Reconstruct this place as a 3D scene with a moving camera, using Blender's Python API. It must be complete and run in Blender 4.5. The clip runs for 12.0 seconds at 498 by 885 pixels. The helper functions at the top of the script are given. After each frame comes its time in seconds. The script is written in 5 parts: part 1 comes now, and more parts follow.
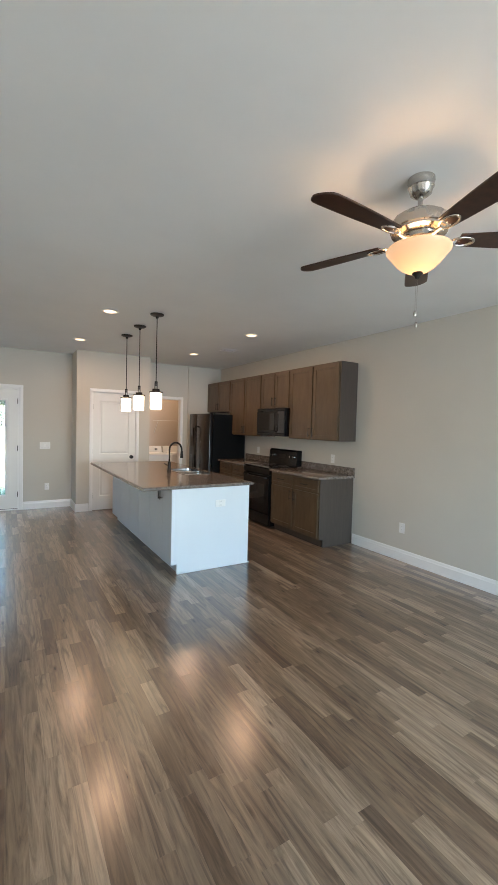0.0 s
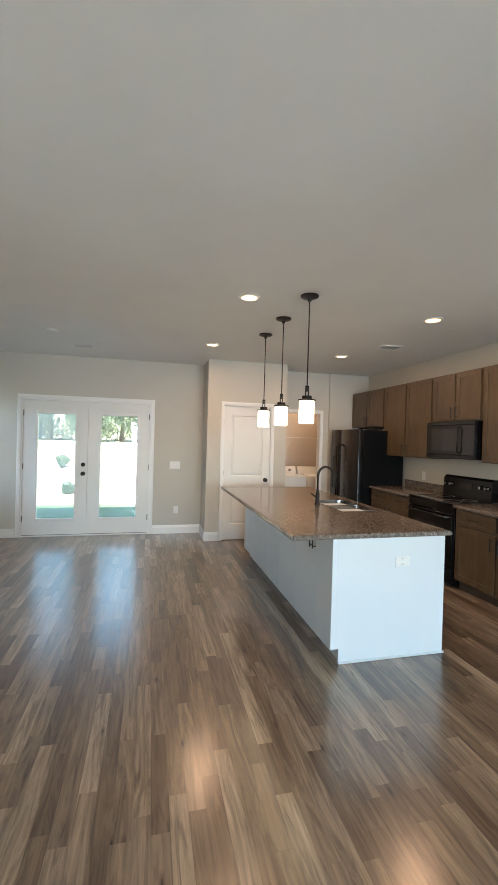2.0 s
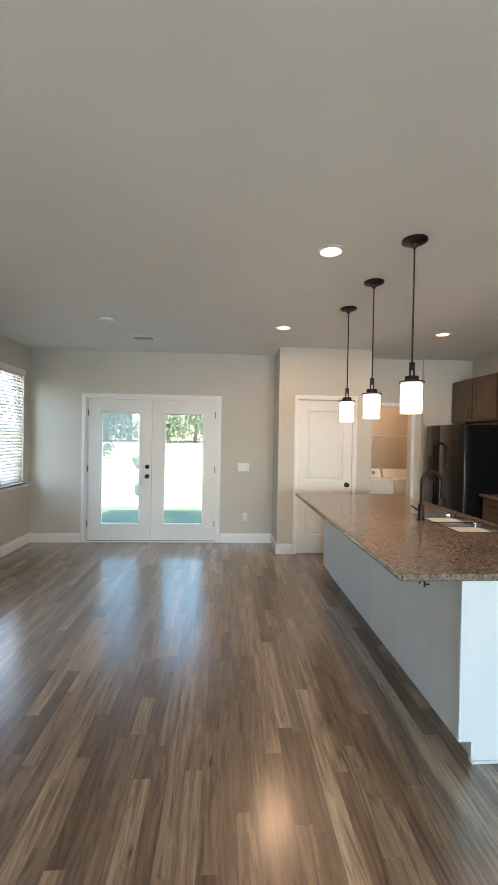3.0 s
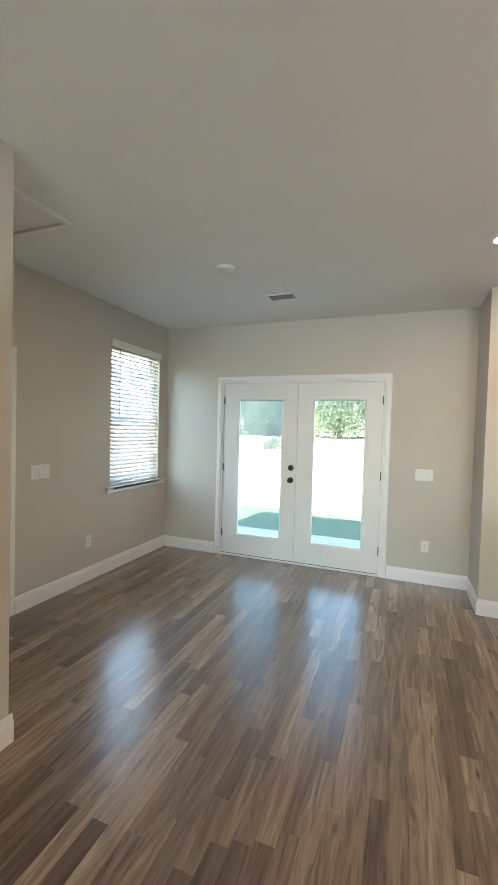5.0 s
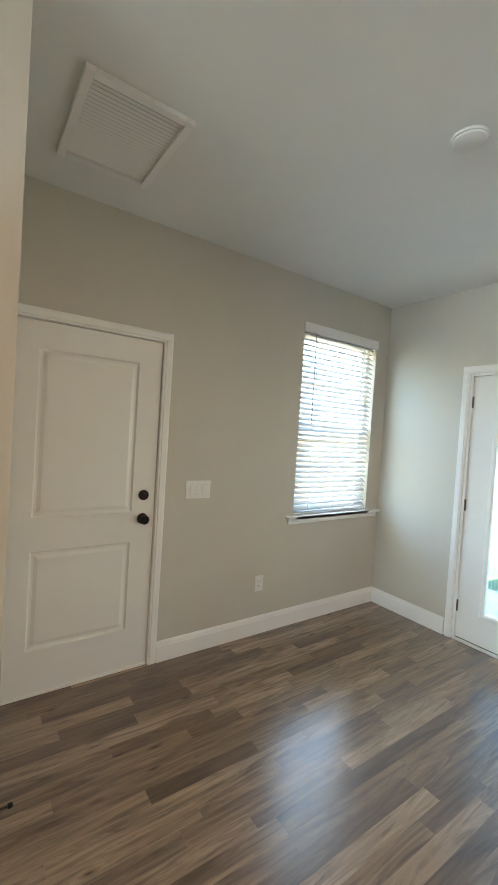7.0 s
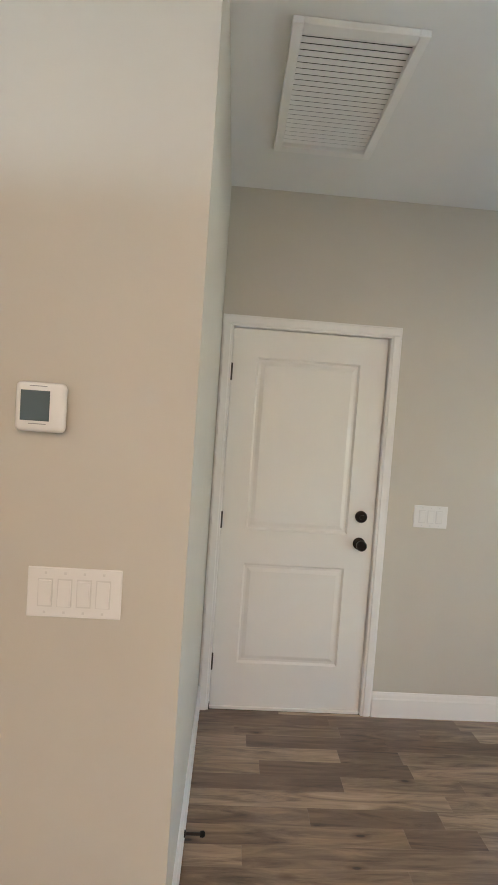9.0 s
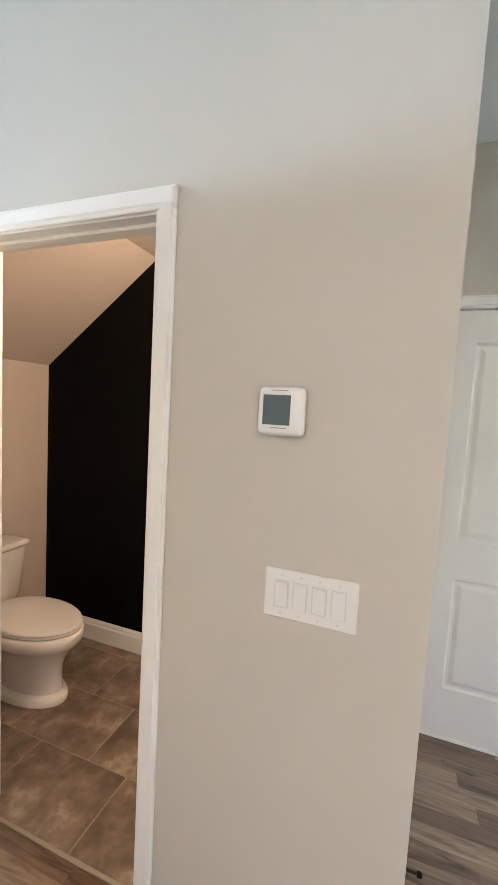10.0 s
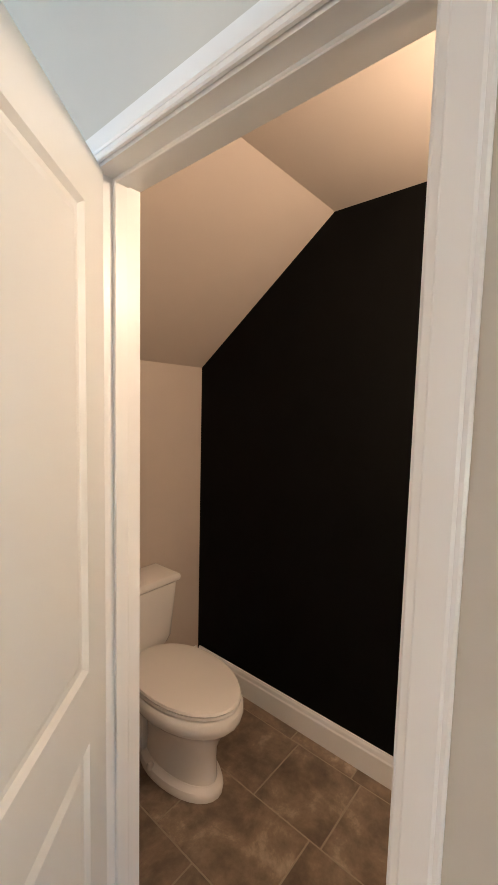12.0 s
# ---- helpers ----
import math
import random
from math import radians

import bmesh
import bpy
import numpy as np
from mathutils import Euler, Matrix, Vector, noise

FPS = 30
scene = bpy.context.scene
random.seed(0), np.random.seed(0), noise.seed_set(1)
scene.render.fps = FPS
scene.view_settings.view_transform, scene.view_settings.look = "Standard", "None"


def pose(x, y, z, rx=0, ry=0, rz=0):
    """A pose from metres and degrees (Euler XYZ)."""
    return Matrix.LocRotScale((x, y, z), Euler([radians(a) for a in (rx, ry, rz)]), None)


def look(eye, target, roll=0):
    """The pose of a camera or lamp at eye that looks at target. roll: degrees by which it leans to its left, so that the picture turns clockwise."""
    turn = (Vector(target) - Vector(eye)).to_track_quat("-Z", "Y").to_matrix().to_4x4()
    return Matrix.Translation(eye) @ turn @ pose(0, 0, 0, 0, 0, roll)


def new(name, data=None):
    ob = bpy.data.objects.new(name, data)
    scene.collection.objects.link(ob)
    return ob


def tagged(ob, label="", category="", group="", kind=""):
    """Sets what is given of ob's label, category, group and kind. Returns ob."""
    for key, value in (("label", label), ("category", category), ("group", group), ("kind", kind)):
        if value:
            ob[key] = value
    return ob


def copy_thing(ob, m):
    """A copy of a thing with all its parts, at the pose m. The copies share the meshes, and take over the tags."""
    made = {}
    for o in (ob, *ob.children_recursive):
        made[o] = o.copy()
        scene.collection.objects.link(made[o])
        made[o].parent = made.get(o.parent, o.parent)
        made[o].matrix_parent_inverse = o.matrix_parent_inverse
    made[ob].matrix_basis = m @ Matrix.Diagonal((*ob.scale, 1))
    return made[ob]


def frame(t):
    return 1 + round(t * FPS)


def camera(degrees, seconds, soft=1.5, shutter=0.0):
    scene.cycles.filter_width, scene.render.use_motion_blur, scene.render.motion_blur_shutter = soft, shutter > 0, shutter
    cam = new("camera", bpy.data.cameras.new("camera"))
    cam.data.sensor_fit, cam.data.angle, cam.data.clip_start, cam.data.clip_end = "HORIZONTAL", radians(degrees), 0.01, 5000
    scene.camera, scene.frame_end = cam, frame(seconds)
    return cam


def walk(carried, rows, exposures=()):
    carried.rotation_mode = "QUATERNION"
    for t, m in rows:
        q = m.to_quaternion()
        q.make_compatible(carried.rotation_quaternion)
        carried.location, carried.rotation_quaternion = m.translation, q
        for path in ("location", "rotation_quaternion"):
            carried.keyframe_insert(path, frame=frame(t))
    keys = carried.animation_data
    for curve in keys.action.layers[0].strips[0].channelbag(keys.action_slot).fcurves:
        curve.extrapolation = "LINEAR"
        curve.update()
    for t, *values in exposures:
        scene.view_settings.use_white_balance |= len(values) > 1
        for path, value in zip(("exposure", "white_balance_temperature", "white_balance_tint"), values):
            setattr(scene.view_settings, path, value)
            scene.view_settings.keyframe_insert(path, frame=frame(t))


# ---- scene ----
cam = camera(63.2, 12.0)
PATH = [
    (0, (0.155, 1.014, 1.537), (1.184, 2.728, 1.457), 1.5),
    (0.5, (0.208, 1.313, 1.566), (0.991, 3.153, 1.54), 2.1),
    (1, (0.222, 1.595, 1.544), (0.939, 3.462, 1.541), 2.7),
    (1.5, (0.282, 1.927, 1.541), (0.937, 3.816, 1.53), 2.4),
    (2, (0.338, 2.306, 1.553), (0.813, 4.248, 1.538), 1.6),
    (2.5, (0.356, 2.669, 1.544), (0.69, 4.641, 1.542), 1.2),
    (3, (0.457, 3.04, 1.532), (0.577, 5.036, 1.511), 1.0),
    (5, (0.534, 4.504, 1.51), (-0.18, 6.371, 1.449), 1.6),
    (5.5, (0.442, 4.865, 1.496), (-0.513, 6.621, 1.431), 1.7),
    (6, (0.34, 5.215, 1.48), (-0.931, 6.758, 1.418), 2.1),
    (6.5, (0.222, 5.523, 1.515), (-1.265, 6.859, 1.457), 2.9),
    (8.5, (-0.131, 6.041, 1.534), (-2.084, 6.468, 1.465), 4.4),
    (9, (-0.177, 5.948, 1.536), (-2.173, 6.032, 1.453), 4.0),
    (9.5, (-0.219, 5.855, 1.532), (-2.193, 5.553, 1.425), 3.7),
    (10, (-0.224, 5.762, 1.548), (-2.093, 5.07, 1.38), 3.2),
    (10.5, (-0.215, 5.706, 1.55), (-1.943, 4.717, 1.361), 2.8),
    (11, (-0.283, 5.634, 1.551), (-1.869, 4.435, 1.334), 2.4),
    (11.5, (-0.418, 5.47, 1.55), (-1.943, 4.192, 1.35), 1.9),
    (12, (-0.682, 5.283, 1.535), (-2.204, 3.996, 1.366), 1.4),
]
EXPOSURES = [(0, 3.5, 6650, 10), (1.5, 3.62, 6850, 10), (3, 3.68, 7000, 10), (5, 3.8, 6950, 5), (6.5, 3.96, 6950, 4), (8.5, 4.45, 6800, 10), (9.5, 4.68, 6050, 8), (10, 4.78, 5750, 7), (10.5, 4.62, 5750, 6), (11.5, 4.46, 5900, 7), (12, 4.52, 5950, 9)]
walk(cam, [(t, look(eye, target, roll)) for t, eye, target, roll in PATH], EXPOSURES)

# ---- world, sun, large lights and exposure ----
world = bpy.data.worlds.new("world")
scene.world = world
world.use_nodes = True
wn = world.node_tree.nodes
sky = wn.new("ShaderNodeTexSky")
sky.sky_type, sky.sun_disc = "NISHITA", False
sky.sun_elevation, sky.sun_rotation = radians(61.7), radians(187)
world.node_tree.links.new(sky.outputs[0], wn["Background"].inputs[0])
sky.air_density, sky.dust_density, sky.ozone_density = 1.3, 0.7, 4.0
wn["Background"].inputs[1].default_value = 0.15
sun = new("sun", bpy.data.lights.new("sun", "SUN"))
sun.data.energy, sun.data.angle, sun.data.color = 5.0, radians(0.5), (1.0, 0.95, 0.88)
sun.matrix_basis = look((-3, -6, 30), (-1, 10, 0))


def area_lamp(name, eye, target, w, h, watts, colour, shape="RECTANGLE"):
    data = bpy.data.lights.new(name, "AREA")
    data.shape, data.size, data.size_y, data.energy, data.color = shape, w, h, watts, colour
    ob = new(name, data)
    ob.matrix_basis = look(eye, target)
    return ob


DAY = (0.50, 0.76, 1.0)
for wx, watts in ((0.3, 6.5), (2.7, 11.0)):
    area_lamp("window_daylight", (wx, -2.47, 1.45), (wx, 3, -1.5), 1.5, 1.5, watts, DAY).data.spread = radians(130)
WARM = (1.0, 0.63, 0.40)
CANS = ((1.12, 5.63), (1.08, 7.45), (2.95, 5.68), (2.905, 7.505))
for cx, cy in CANS:
    area_lamp("recessed_bulb", (cx, cy, 2.738), (cx, cy + 0.001, 0), 0.13, 0.13, 0.85, WARM, "DISK")
# fan bulb, then unseen bulbs added to brighten powder room and laundry
for px_, py_, pz_, watts, tone in ((1.87, 2.32, 2.335, 0.8, (1.0, 0.62, 0.34)), (-1.7, 5.35, 2.05, 1.45, (1.0, 0.72, 0.48)), (3.0, 9.9, 2.5, 1.6, (1.0, 0.72, 0.50))):
    data = bpy.data.lights.new("warm_bulb", "POINT")
    data.energy, data.color, data.shadow_soft_size = watts, tone, 0.05
    new("warm_bulb", data).location = (px_, py_, pz_)

# ---- materials ----


def nodes_of(name):
    m = bpy.data.materials.new(name)
    m.use_nodes = True
    nt = m.node_tree
    return m, nt, nt.nodes["Principled BSDF"]


def coords(nt, scale=(1, 1, 1)):
    g = nt.nodes.new("ShaderNodeNewGeometry")
    mp = nt.nodes.new("ShaderNodeMapping")
    mp.inputs["Scale"].default_value = scale
    nt.links.new(g.outputs["Position"], mp.inputs["Vector"])
    return mp.outputs["Vector"]


def noise_of(nt, vec, scale, detail=4, rough=0.55, bend=0.0):
    n = nt.nodes.new("ShaderNodeTexNoise")
    n.inputs["Scale"].default_value, n.inputs["Detail"].default_value, n.inputs["Roughness"].default_value = scale, detail, rough
    n.inputs["Distortion"].default_value = bend
    nt.links.new(vec, n.inputs["Vector"])
    return n.outputs["Fac"]


def ramp(nt, fac, stops):
    r = nt.nodes.new("ShaderNodeValToRGB")
    while len(r.color_ramp.elements) < len(stops):
        r.color_ramp.elements.new(0.5)
    for e, (p, c) in zip(r.color_ramp.elements, stops):
        e.position, e.color = p, (*c, 1)
    nt.links.new(fac, r.inputs["Fac"])
    return r.outputs["Color"]


def bump(nt, bsdf, height, strength=0.1, dist=0.002):
    b = nt.nodes.new("ShaderNodeBump")
    b.inputs["Strength"].default_value, b.inputs["Distance"].default_value = strength, dist
    nt.links.new(height, b.inputs["Height"])
    nt.links.new(b.outputs["Normal"], bsdf.inputs["Normal"])


def shade(c, k):
    return tuple(min(1.0, v * k) for v in c)


def paint(name, colour, rough=0.6, var=0.04, grain=0.08, grain_scale=260, metal=0.0):
    """Painted, moulded or metal surface: slow drift of tone, fine relief."""
    m, nt, b = nodes_of(name)
    v = coords(nt)
    nt.links.new(ramp(nt, noise_of(nt, v, 1.3, 5), [(0.3, shade(colour, 1 - var)), (0.7, shade(colour, 1 + var))]), b.inputs["Base Color"])
    f = noise_of(nt, v, 9, 4)
    mr = nt.nodes.new("ShaderNodeMapRange")
    mr.inputs["To Min"].default_value, mr.inputs["To Max"].default_value = rough * 0.85, min(1, rough * 1.15)
    nt.links.new(f, mr.inputs["Value"])
    nt.links.new(mr.outputs[0], b.inputs["Roughness"])
    b.inputs["Metallic"].default_value = metal
    if grain:
        bump(nt, b, noise_of(nt, v, grain_scale, 2), grain, 0.001)
    return m


def wood(name, dark, light, rough, scale=(14, 14, 1.4), gl=1.0):
    m, nt, b = nodes_of(name)
    v = coords(nt, scale)
    n1 = noise_of(nt, v, 3.0 * gl, 6, 0.6)
    nt.links.new(ramp(nt, n1, [(0.32, dark), (0.68, light)]), b.inputs["Base Color"])
    b.inputs["Roughness"].default_value = rough
    bump(nt, b, n1, 0.08, 0.001)
    return m


def plank_wood(name, per_object):
    m, nt, b = nodes_of(name)
    if per_object:
        rnd = nt.nodes.new("ShaderNodeObjectInfo").outputs["Random"]
    else:
        rnd = nt.nodes.new("ShaderNodeNewGeometry").outputs["Random Per Island"]
    off = nt.nodes.new("ShaderNodeVectorMath")
    off.operation = "SCALE"
    off.inputs[0].default_value = (37.0, 91.0, 53.0)
    nt.links.new(rnd, off.inputs["Scale"])
    add = nt.nodes.new("ShaderNodeVectorMath")
    nt.links.new(coords(nt), add.inputs[0])
    nt.links.new(off.outputs[0], add.inputs[1])
    st = nt.nodes.new("ShaderNodeMapping")
    st.inputs["Scale"].default_value = (12.5, 1.0, 1)
    nt.links.new(add.outputs[0], st.inputs["Vector"])
    fine = nt.nodes.new("ShaderNodeMapping")
    fine.inputs["Scale"].default_value = (22, 1.0, 1)
    nt.links.new(add.outputs[0], fine.inputs["Vector"])
    grain = noise_of(nt, st.outputs[0], 2.0, 6, 0.66, 1.5)
    streak = noise_of(nt, fine.outputs[0], 2.0, 4, 0.6)
    base = ramp(nt, rnd, [(0.0, (0.105, 0.064, 0.037)), (0.20, (0.140, 0.089, 0.054)), (0.42, (0.200, 0.136, 0.086)),
                          (0.58, (0.170, 0.115, 0.074)), (0.76, (0.245, 0.174, 0.115)), (1.0, (0.315, 0.234, 0.163))])
    dark = ramp(nt, grain, [(0.27, (0.26, 0.22, 0.20)), (0.40, (0.66, 0.62, 0.59)), (0.50, (1.0, 0.98, 0.96)), (0.68, (1.55, 1.56, 1.57))])
    mix = nt.nodes.new("ShaderNodeMix")
    mix.data_type, mix.blend_type = "RGBA", "MULTIPLY"
    mix.inputs["Factor"].default_value = 1.0
    nt.links.new(base, mix.inputs["A"])
    nt.links.new(dark, mix.inputs["B"])
    mix2 = nt.nodes.new("ShaderNodeMix")
    mix2.data_type, mix2.blend_type = "RGBA", "MULTIPLY"
    mix2.inputs["Factor"].default_value = 0.25
    nt.links.new(mix.outputs["Result"], mix2.inputs["A"])
    nt.links.new(ramp(nt, streak, [(0.34, (0.45, 0.40, 0.36)), (0.52, (1.0, 1.0, 1.0)), (0.66, (1.25, 1.24, 1.22))]), mix2.inputs["B"])
    # small dark knots and nail-like flecks
    kn = nt.nodes.new("ShaderNodeMapping")
    kn.inputs["Scale"].default_value = (11, 3.2, 1)
    nt.links.new(add.outputs[0], kn.inputs["Vector"])
    vor = nt.nodes.new("ShaderNodeTexVoronoi")
    vor.inputs["Scale"].default_value = 0.8
    nt.links.new(kn.outputs[0], vor.inputs["Vector"])
    mix3 = nt.nodes.new("ShaderNodeMix")
    mix3.data_type, mix3.blend_type = "RGBA", "MULTIPLY"
    mix3.inputs["Factor"].default_value = 1.0
    nt.links.new(mix2.outputs["Result"], mix3.inputs["A"])
    nt.links.new(ramp(nt, vor.outputs["Distance"], [(0.035, (0.09, 0.06, 0.045)), (0.055, (0.55, 0.48, 0.42)), (0.13, (1, 1, 1))]), mix3.inputs["B"])
    nt.links.new(mix3.outputs["Result"], b.inputs["Base Color"])
    mr = nt.nodes.new("ShaderNodeMapRange")
    mr.inputs["To Min"].default_value, mr.inputs["To Max"].default_value = 0.26, 0.40
    nt.links.new(grain, mr.inputs["Value"])
    nt.links.new(mr.outputs[0], b.inputs["Roughness"])
    b.inputs["Specular IOR Level"].default_value = 0.5
    b.inputs["Coat Weight"].default_value, b.inputs["Coat Roughness"].default_value = 1.0, 0.22
    b.inputs["Coat IOR"].default_value = 1.6
    bump(nt, b, streak, 0.08, 0.001)
    return m


def granite(name):
    m, nt, b = nodes_of(name)
    v = coords(nt)
    big = ramp(nt, noise_of(nt, v, 34, 6, 0.75), [(0.30, (0.055, 0.047, 0.042)), (0.45, (0.150, 0.126, 0.109)), (0.58, (0.235, 0.202, 0.178)), (0.75, (0.46, 0.43, 0.41))])
    vor = nt.nodes.new("ShaderNodeTexVoronoi")
    vor.inputs["Scale"].default_value = 130
    nt.links.new(v, vor.inputs["Vector"])
    fl = ramp(nt, vor.outputs["Color"], [(0.12, (0.25, 0.22, 0.22)), (0.35, (0.85, 0.82, 0.8)), (0.9, (1.3, 1.25, 1.2))])
    mix = nt.nodes.new("ShaderNodeMix")
    mix.data_type, mix.blend_type = "RGBA", "MULTIPLY"
    mix.inputs["Factor"].default_value = 0.7
    nt.links.new(big, mix.inputs["A"])
    nt.links.new(fl, mix.inputs["B"])
    nt.links.new(mix.outputs["Result"], b.inputs["Base Color"])
    b.inputs["Roughness"].default_value = 0.14
    return m


def stone_tile(name):
    m, nt, b = nodes_of(name)
    rnd = nt.nodes.new("ShaderNodeObjectInfo").outputs["Random"]
    off = nt.nodes.new("ShaderNodeVectorMath")
    off.operation = "SCALE"
    off.inputs[0].default_value = (17.0, 29.0, 0.0)
    nt.links.new(rnd, off.inputs["Scale"])
    add = nt.nodes.new("ShaderNodeVectorMath")
    nt.links.new(coords(nt), add.inputs[0])
    nt.links.new(off.outputs[0], add.inputs[1])
    n = noise_of(nt, add.outputs[0], 5.0, 10, 0.66, 0.15)
    nt.links.new(ramp(nt, n, [(0.28, (0.080, 0.054, 0.036)), (0.44, (0.165, 0.118, 0.082)), (0.56, (0.27, 0.20, 0.14)), (0.68, (0.52, 0.41, 0.30))]), b.inputs["Base Color"])
    b.inputs["Roughness"].default_value = 0.42
    bump(nt, b, n, 0.12, 0.002)
    return m


def glowing(name, colour, strength):
    m, nt, b = nodes_of(name)
    b.inputs["Base Color"].default_value = (*colour, 1)
    b.inputs["Roughness"].default_value = 0.35
    b.inputs["Emission Color"].default_value = (*colour, 1)
    b.inputs["Emission Strength"].default_value = strength
    return m


def through_lit(m, colour, share):
    """Lets light through a thin sheet."""
    nt = m.node_tree
    tr, mx = nt.nodes.new("ShaderNodeBsdfTranslucent"), nt.nodes.new("ShaderNodeMixShader")
    tr.inputs["Color"].default_value = (*colour, 1)
    mx.inputs[0].default_value = share
    nt.links.new(nt.nodes["Principled BSDF"].outputs[0], mx.inputs[1])
    nt.links.new(tr.outputs[0], mx.inputs[2])
    nt.links.new(mx.outputs[0], nt.nodes["Material Output"].inputs["Surface"])


def clear_glass(name, tint=(1, 1, 1)):
    m, nt, b = nodes_of(name)
    nt.nodes.remove(b)
    tr, gl, mx, fr = (nt.nodes.new(k) for k in ("ShaderNodeBsdfTransparent", "ShaderNodeBsdfGlossy", "ShaderNodeMixShader", "ShaderNodeLayerWeight"))
    tr.inputs["Color"].default_value = (*tint, 1)
    gl.inputs["Roughness"].default_value = 0.02
    fr.inputs["Blend"].default_value = 0.5
    pw, ad = nt.nodes.new("ShaderNodeMath"), nt.nodes.new("ShaderNodeMath")
    pw.operation, ad.operation = "POWER", "MULTIPLY_ADD"
    pw.inputs[1].default_value, ad.inputs[1].default_value, ad.inputs[2].default_value = 4.0, 0.45, 0.02
    nt.links.new(fr.outputs["Facing"], pw.inputs[0])
    nt.links.new(pw.outputs[0], ad.inputs[0])
    nt.links.new(ad.outputs[0], mx.inputs[0])
    nt.links.new(tr.outputs[0], mx.inputs[1])
    nt.links.new(gl.outputs[0], mx.inputs[2])
    nt.links.new(mx.outputs[0], nt.nodes["Material Output"].inputs["Surface"])
    return m


def ground_mat(name, a, c, scale, rough=0.95):
    m, nt, b = nodes_of(name)
    v = coords(nt)
    n = noise_of(nt, v, scale, 7, 0.65)
    nt.links.new(ramp(nt, n, [(0.32, a), (0.68, c)]), b.inputs["Base Color"])
    b.inputs["Roughness"].default_value = rough
    bump(nt, b, noise_of(nt, v, scale * 6, 4), 0.5, 0.02)
    return m


M_WALL = paint("greige_wall_paint", (0.578, 0.545, 0.482), 0.62, 0.025, 0.16, 150)
M_CEIL = paint("white_ceiling_paint", (0.80, 0.80, 0.78), 0.8, 0.03, 0.2, 90)
M_BLACKWALL = paint("black_wall_paint", (0.0022, 0.0019, 0.0016), 0.75, 0.1, 0.12, 150)
M_BLACKWALL.node_tree.nodes["Principled BSDF"].inputs["Specular IOR Level"].default_value = 0.12
M_POWDER = paint("beige_powder_paint", (0.58, 0.49, 0.42), 0.62, 0.025, 0.16, 150)
M_TRIM = paint("white_trim_paint", (0.84, 0.83, 0.81), 0.34, 0.02, 0.03, 60)
M_DOOR = paint("white_door_paint", (0.80, 0.79, 0.76), 0.38, 0.02, 0.08, 120)
M_PLASTIC = paint("white_plastic", (0.80, 0.79, 0.77), 0.35, 0.02, 0)
M_PORCELAIN = paint("porcelain", (0.80, 0.75, 0.70), 0.1, 0.02, 0)
M_BRONZE = paint("dark_bronze", (0.022, 0.018, 0.016), 0.38, 0.15, 0.05, metal=0.6)
M_BLACK = paint("black_enamel", (0.004, 0.004, 0.0045), 0.16, 0.2, 0)
M_BLACK.node_tree.nodes["Principled BSDF"].inputs["Specular IOR Level"].default_value = 0.3
M_BLACKSTEEL = paint("black_stainless_steel", (0.022, 0.022, 0.024), 0.26, 0.05, 0, metal=0.5)
M_BLACKPLASTIC = paint("black_plastic", (0.003, 0.003, 0.0033), 0.5, 0.2, 0)
M_BLACKPLASTIC.node_tree.nodes["Principled BSDF"].inputs["Specular IOR Level"].default_value = 0.12
M_DARKGLASS = paint("dark_glass", (0.012, 0.013, 0.015), 0.06, 0.2, 0)
M_STEEL = paint("stainless_steel", (0.30, 0.30, 0.30), 0.20, 0.05, 0.03, metal=1.0)
M_NICKEL = paint("brushed_nickel", (0.52, 0.49, 0.45), 0.27, 0.05, 0.03, metal=1.0)
M_HINGE = paint("oil_rubbed_hinge", (0.10, 0.095, 0.09), 0.4, 0.1, 0, metal=0.7)
M_SCREEN = paint("grey_display", (0.10, 0.13, 0.14), 0.12, 0.1, 0)
M_GAP = paint("dark_gap", (0.03, 0.028, 0.025), 0.8, 0.1, 0)
M_SCREW = paint("off_white_plastic", (0.70, 0.69, 0.67), 0.4, 0.05, 0)
M_GREY = paint("grey_plastic", (0.33, 0.33, 0.33), 0.4, 0.05, 0)
# white paint with the blue of the daylight put into its colour
M_ISLAND = paint("daylight_blue_white_paint", (0.69, 0.725, 0.75), 0.4, 0.02, 0.03, 60)
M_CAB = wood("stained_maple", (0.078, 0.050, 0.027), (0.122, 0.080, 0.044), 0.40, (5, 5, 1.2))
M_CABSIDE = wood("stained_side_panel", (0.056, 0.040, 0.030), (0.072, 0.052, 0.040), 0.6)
M_BLADE = wood("dark_walnut_blade", (0.030, 0.012, 0.007), (0.065, 0.026, 0.014), 0.32, (10, 10, 10))
M_PLANK = plank_wood("plank_floor", True)
M_PLANKJ = plank_wood("plank_floor_joined", False)
M_GRANITE = granite("speckled_brown_granite")
M_TILE = stone_tile("mottled_stone_tile")
M_GROUT = paint("grout", (0.34, 0.28, 0.21), 0.9, 0.1, 0.3)
M_GLASS = clear_glass("clear_pane", (0.97, 1.0, 0.98))
M_DOORGLASS = clear_glass("coated_door_pane", (0.89, 0.925, 0.91))
M_SHADE = glowing("lit_frosted_shade", (1.0, 0.76, 0.50), 1.0)
M_BOWL = glowing("lit_amber_bowl", (1.0, 0.68, 0.42), 0.05)
M_BOWL.node_tree.nodes["Principled BSDF"].inputs["Base Color"].default_value = (0.36, 0.27, 0.17, 1)
through_lit(M_BOWL, (0.66, 0.40, 0.22), 0.06)
M_LED = glowing("lit_diffuser", (1.0, 0.72, 0.42), 0.25)
M_BLIND = paint("white_vinyl_blind", (0.72, 0.74, 0.76), 0.45, 0.02, 0)
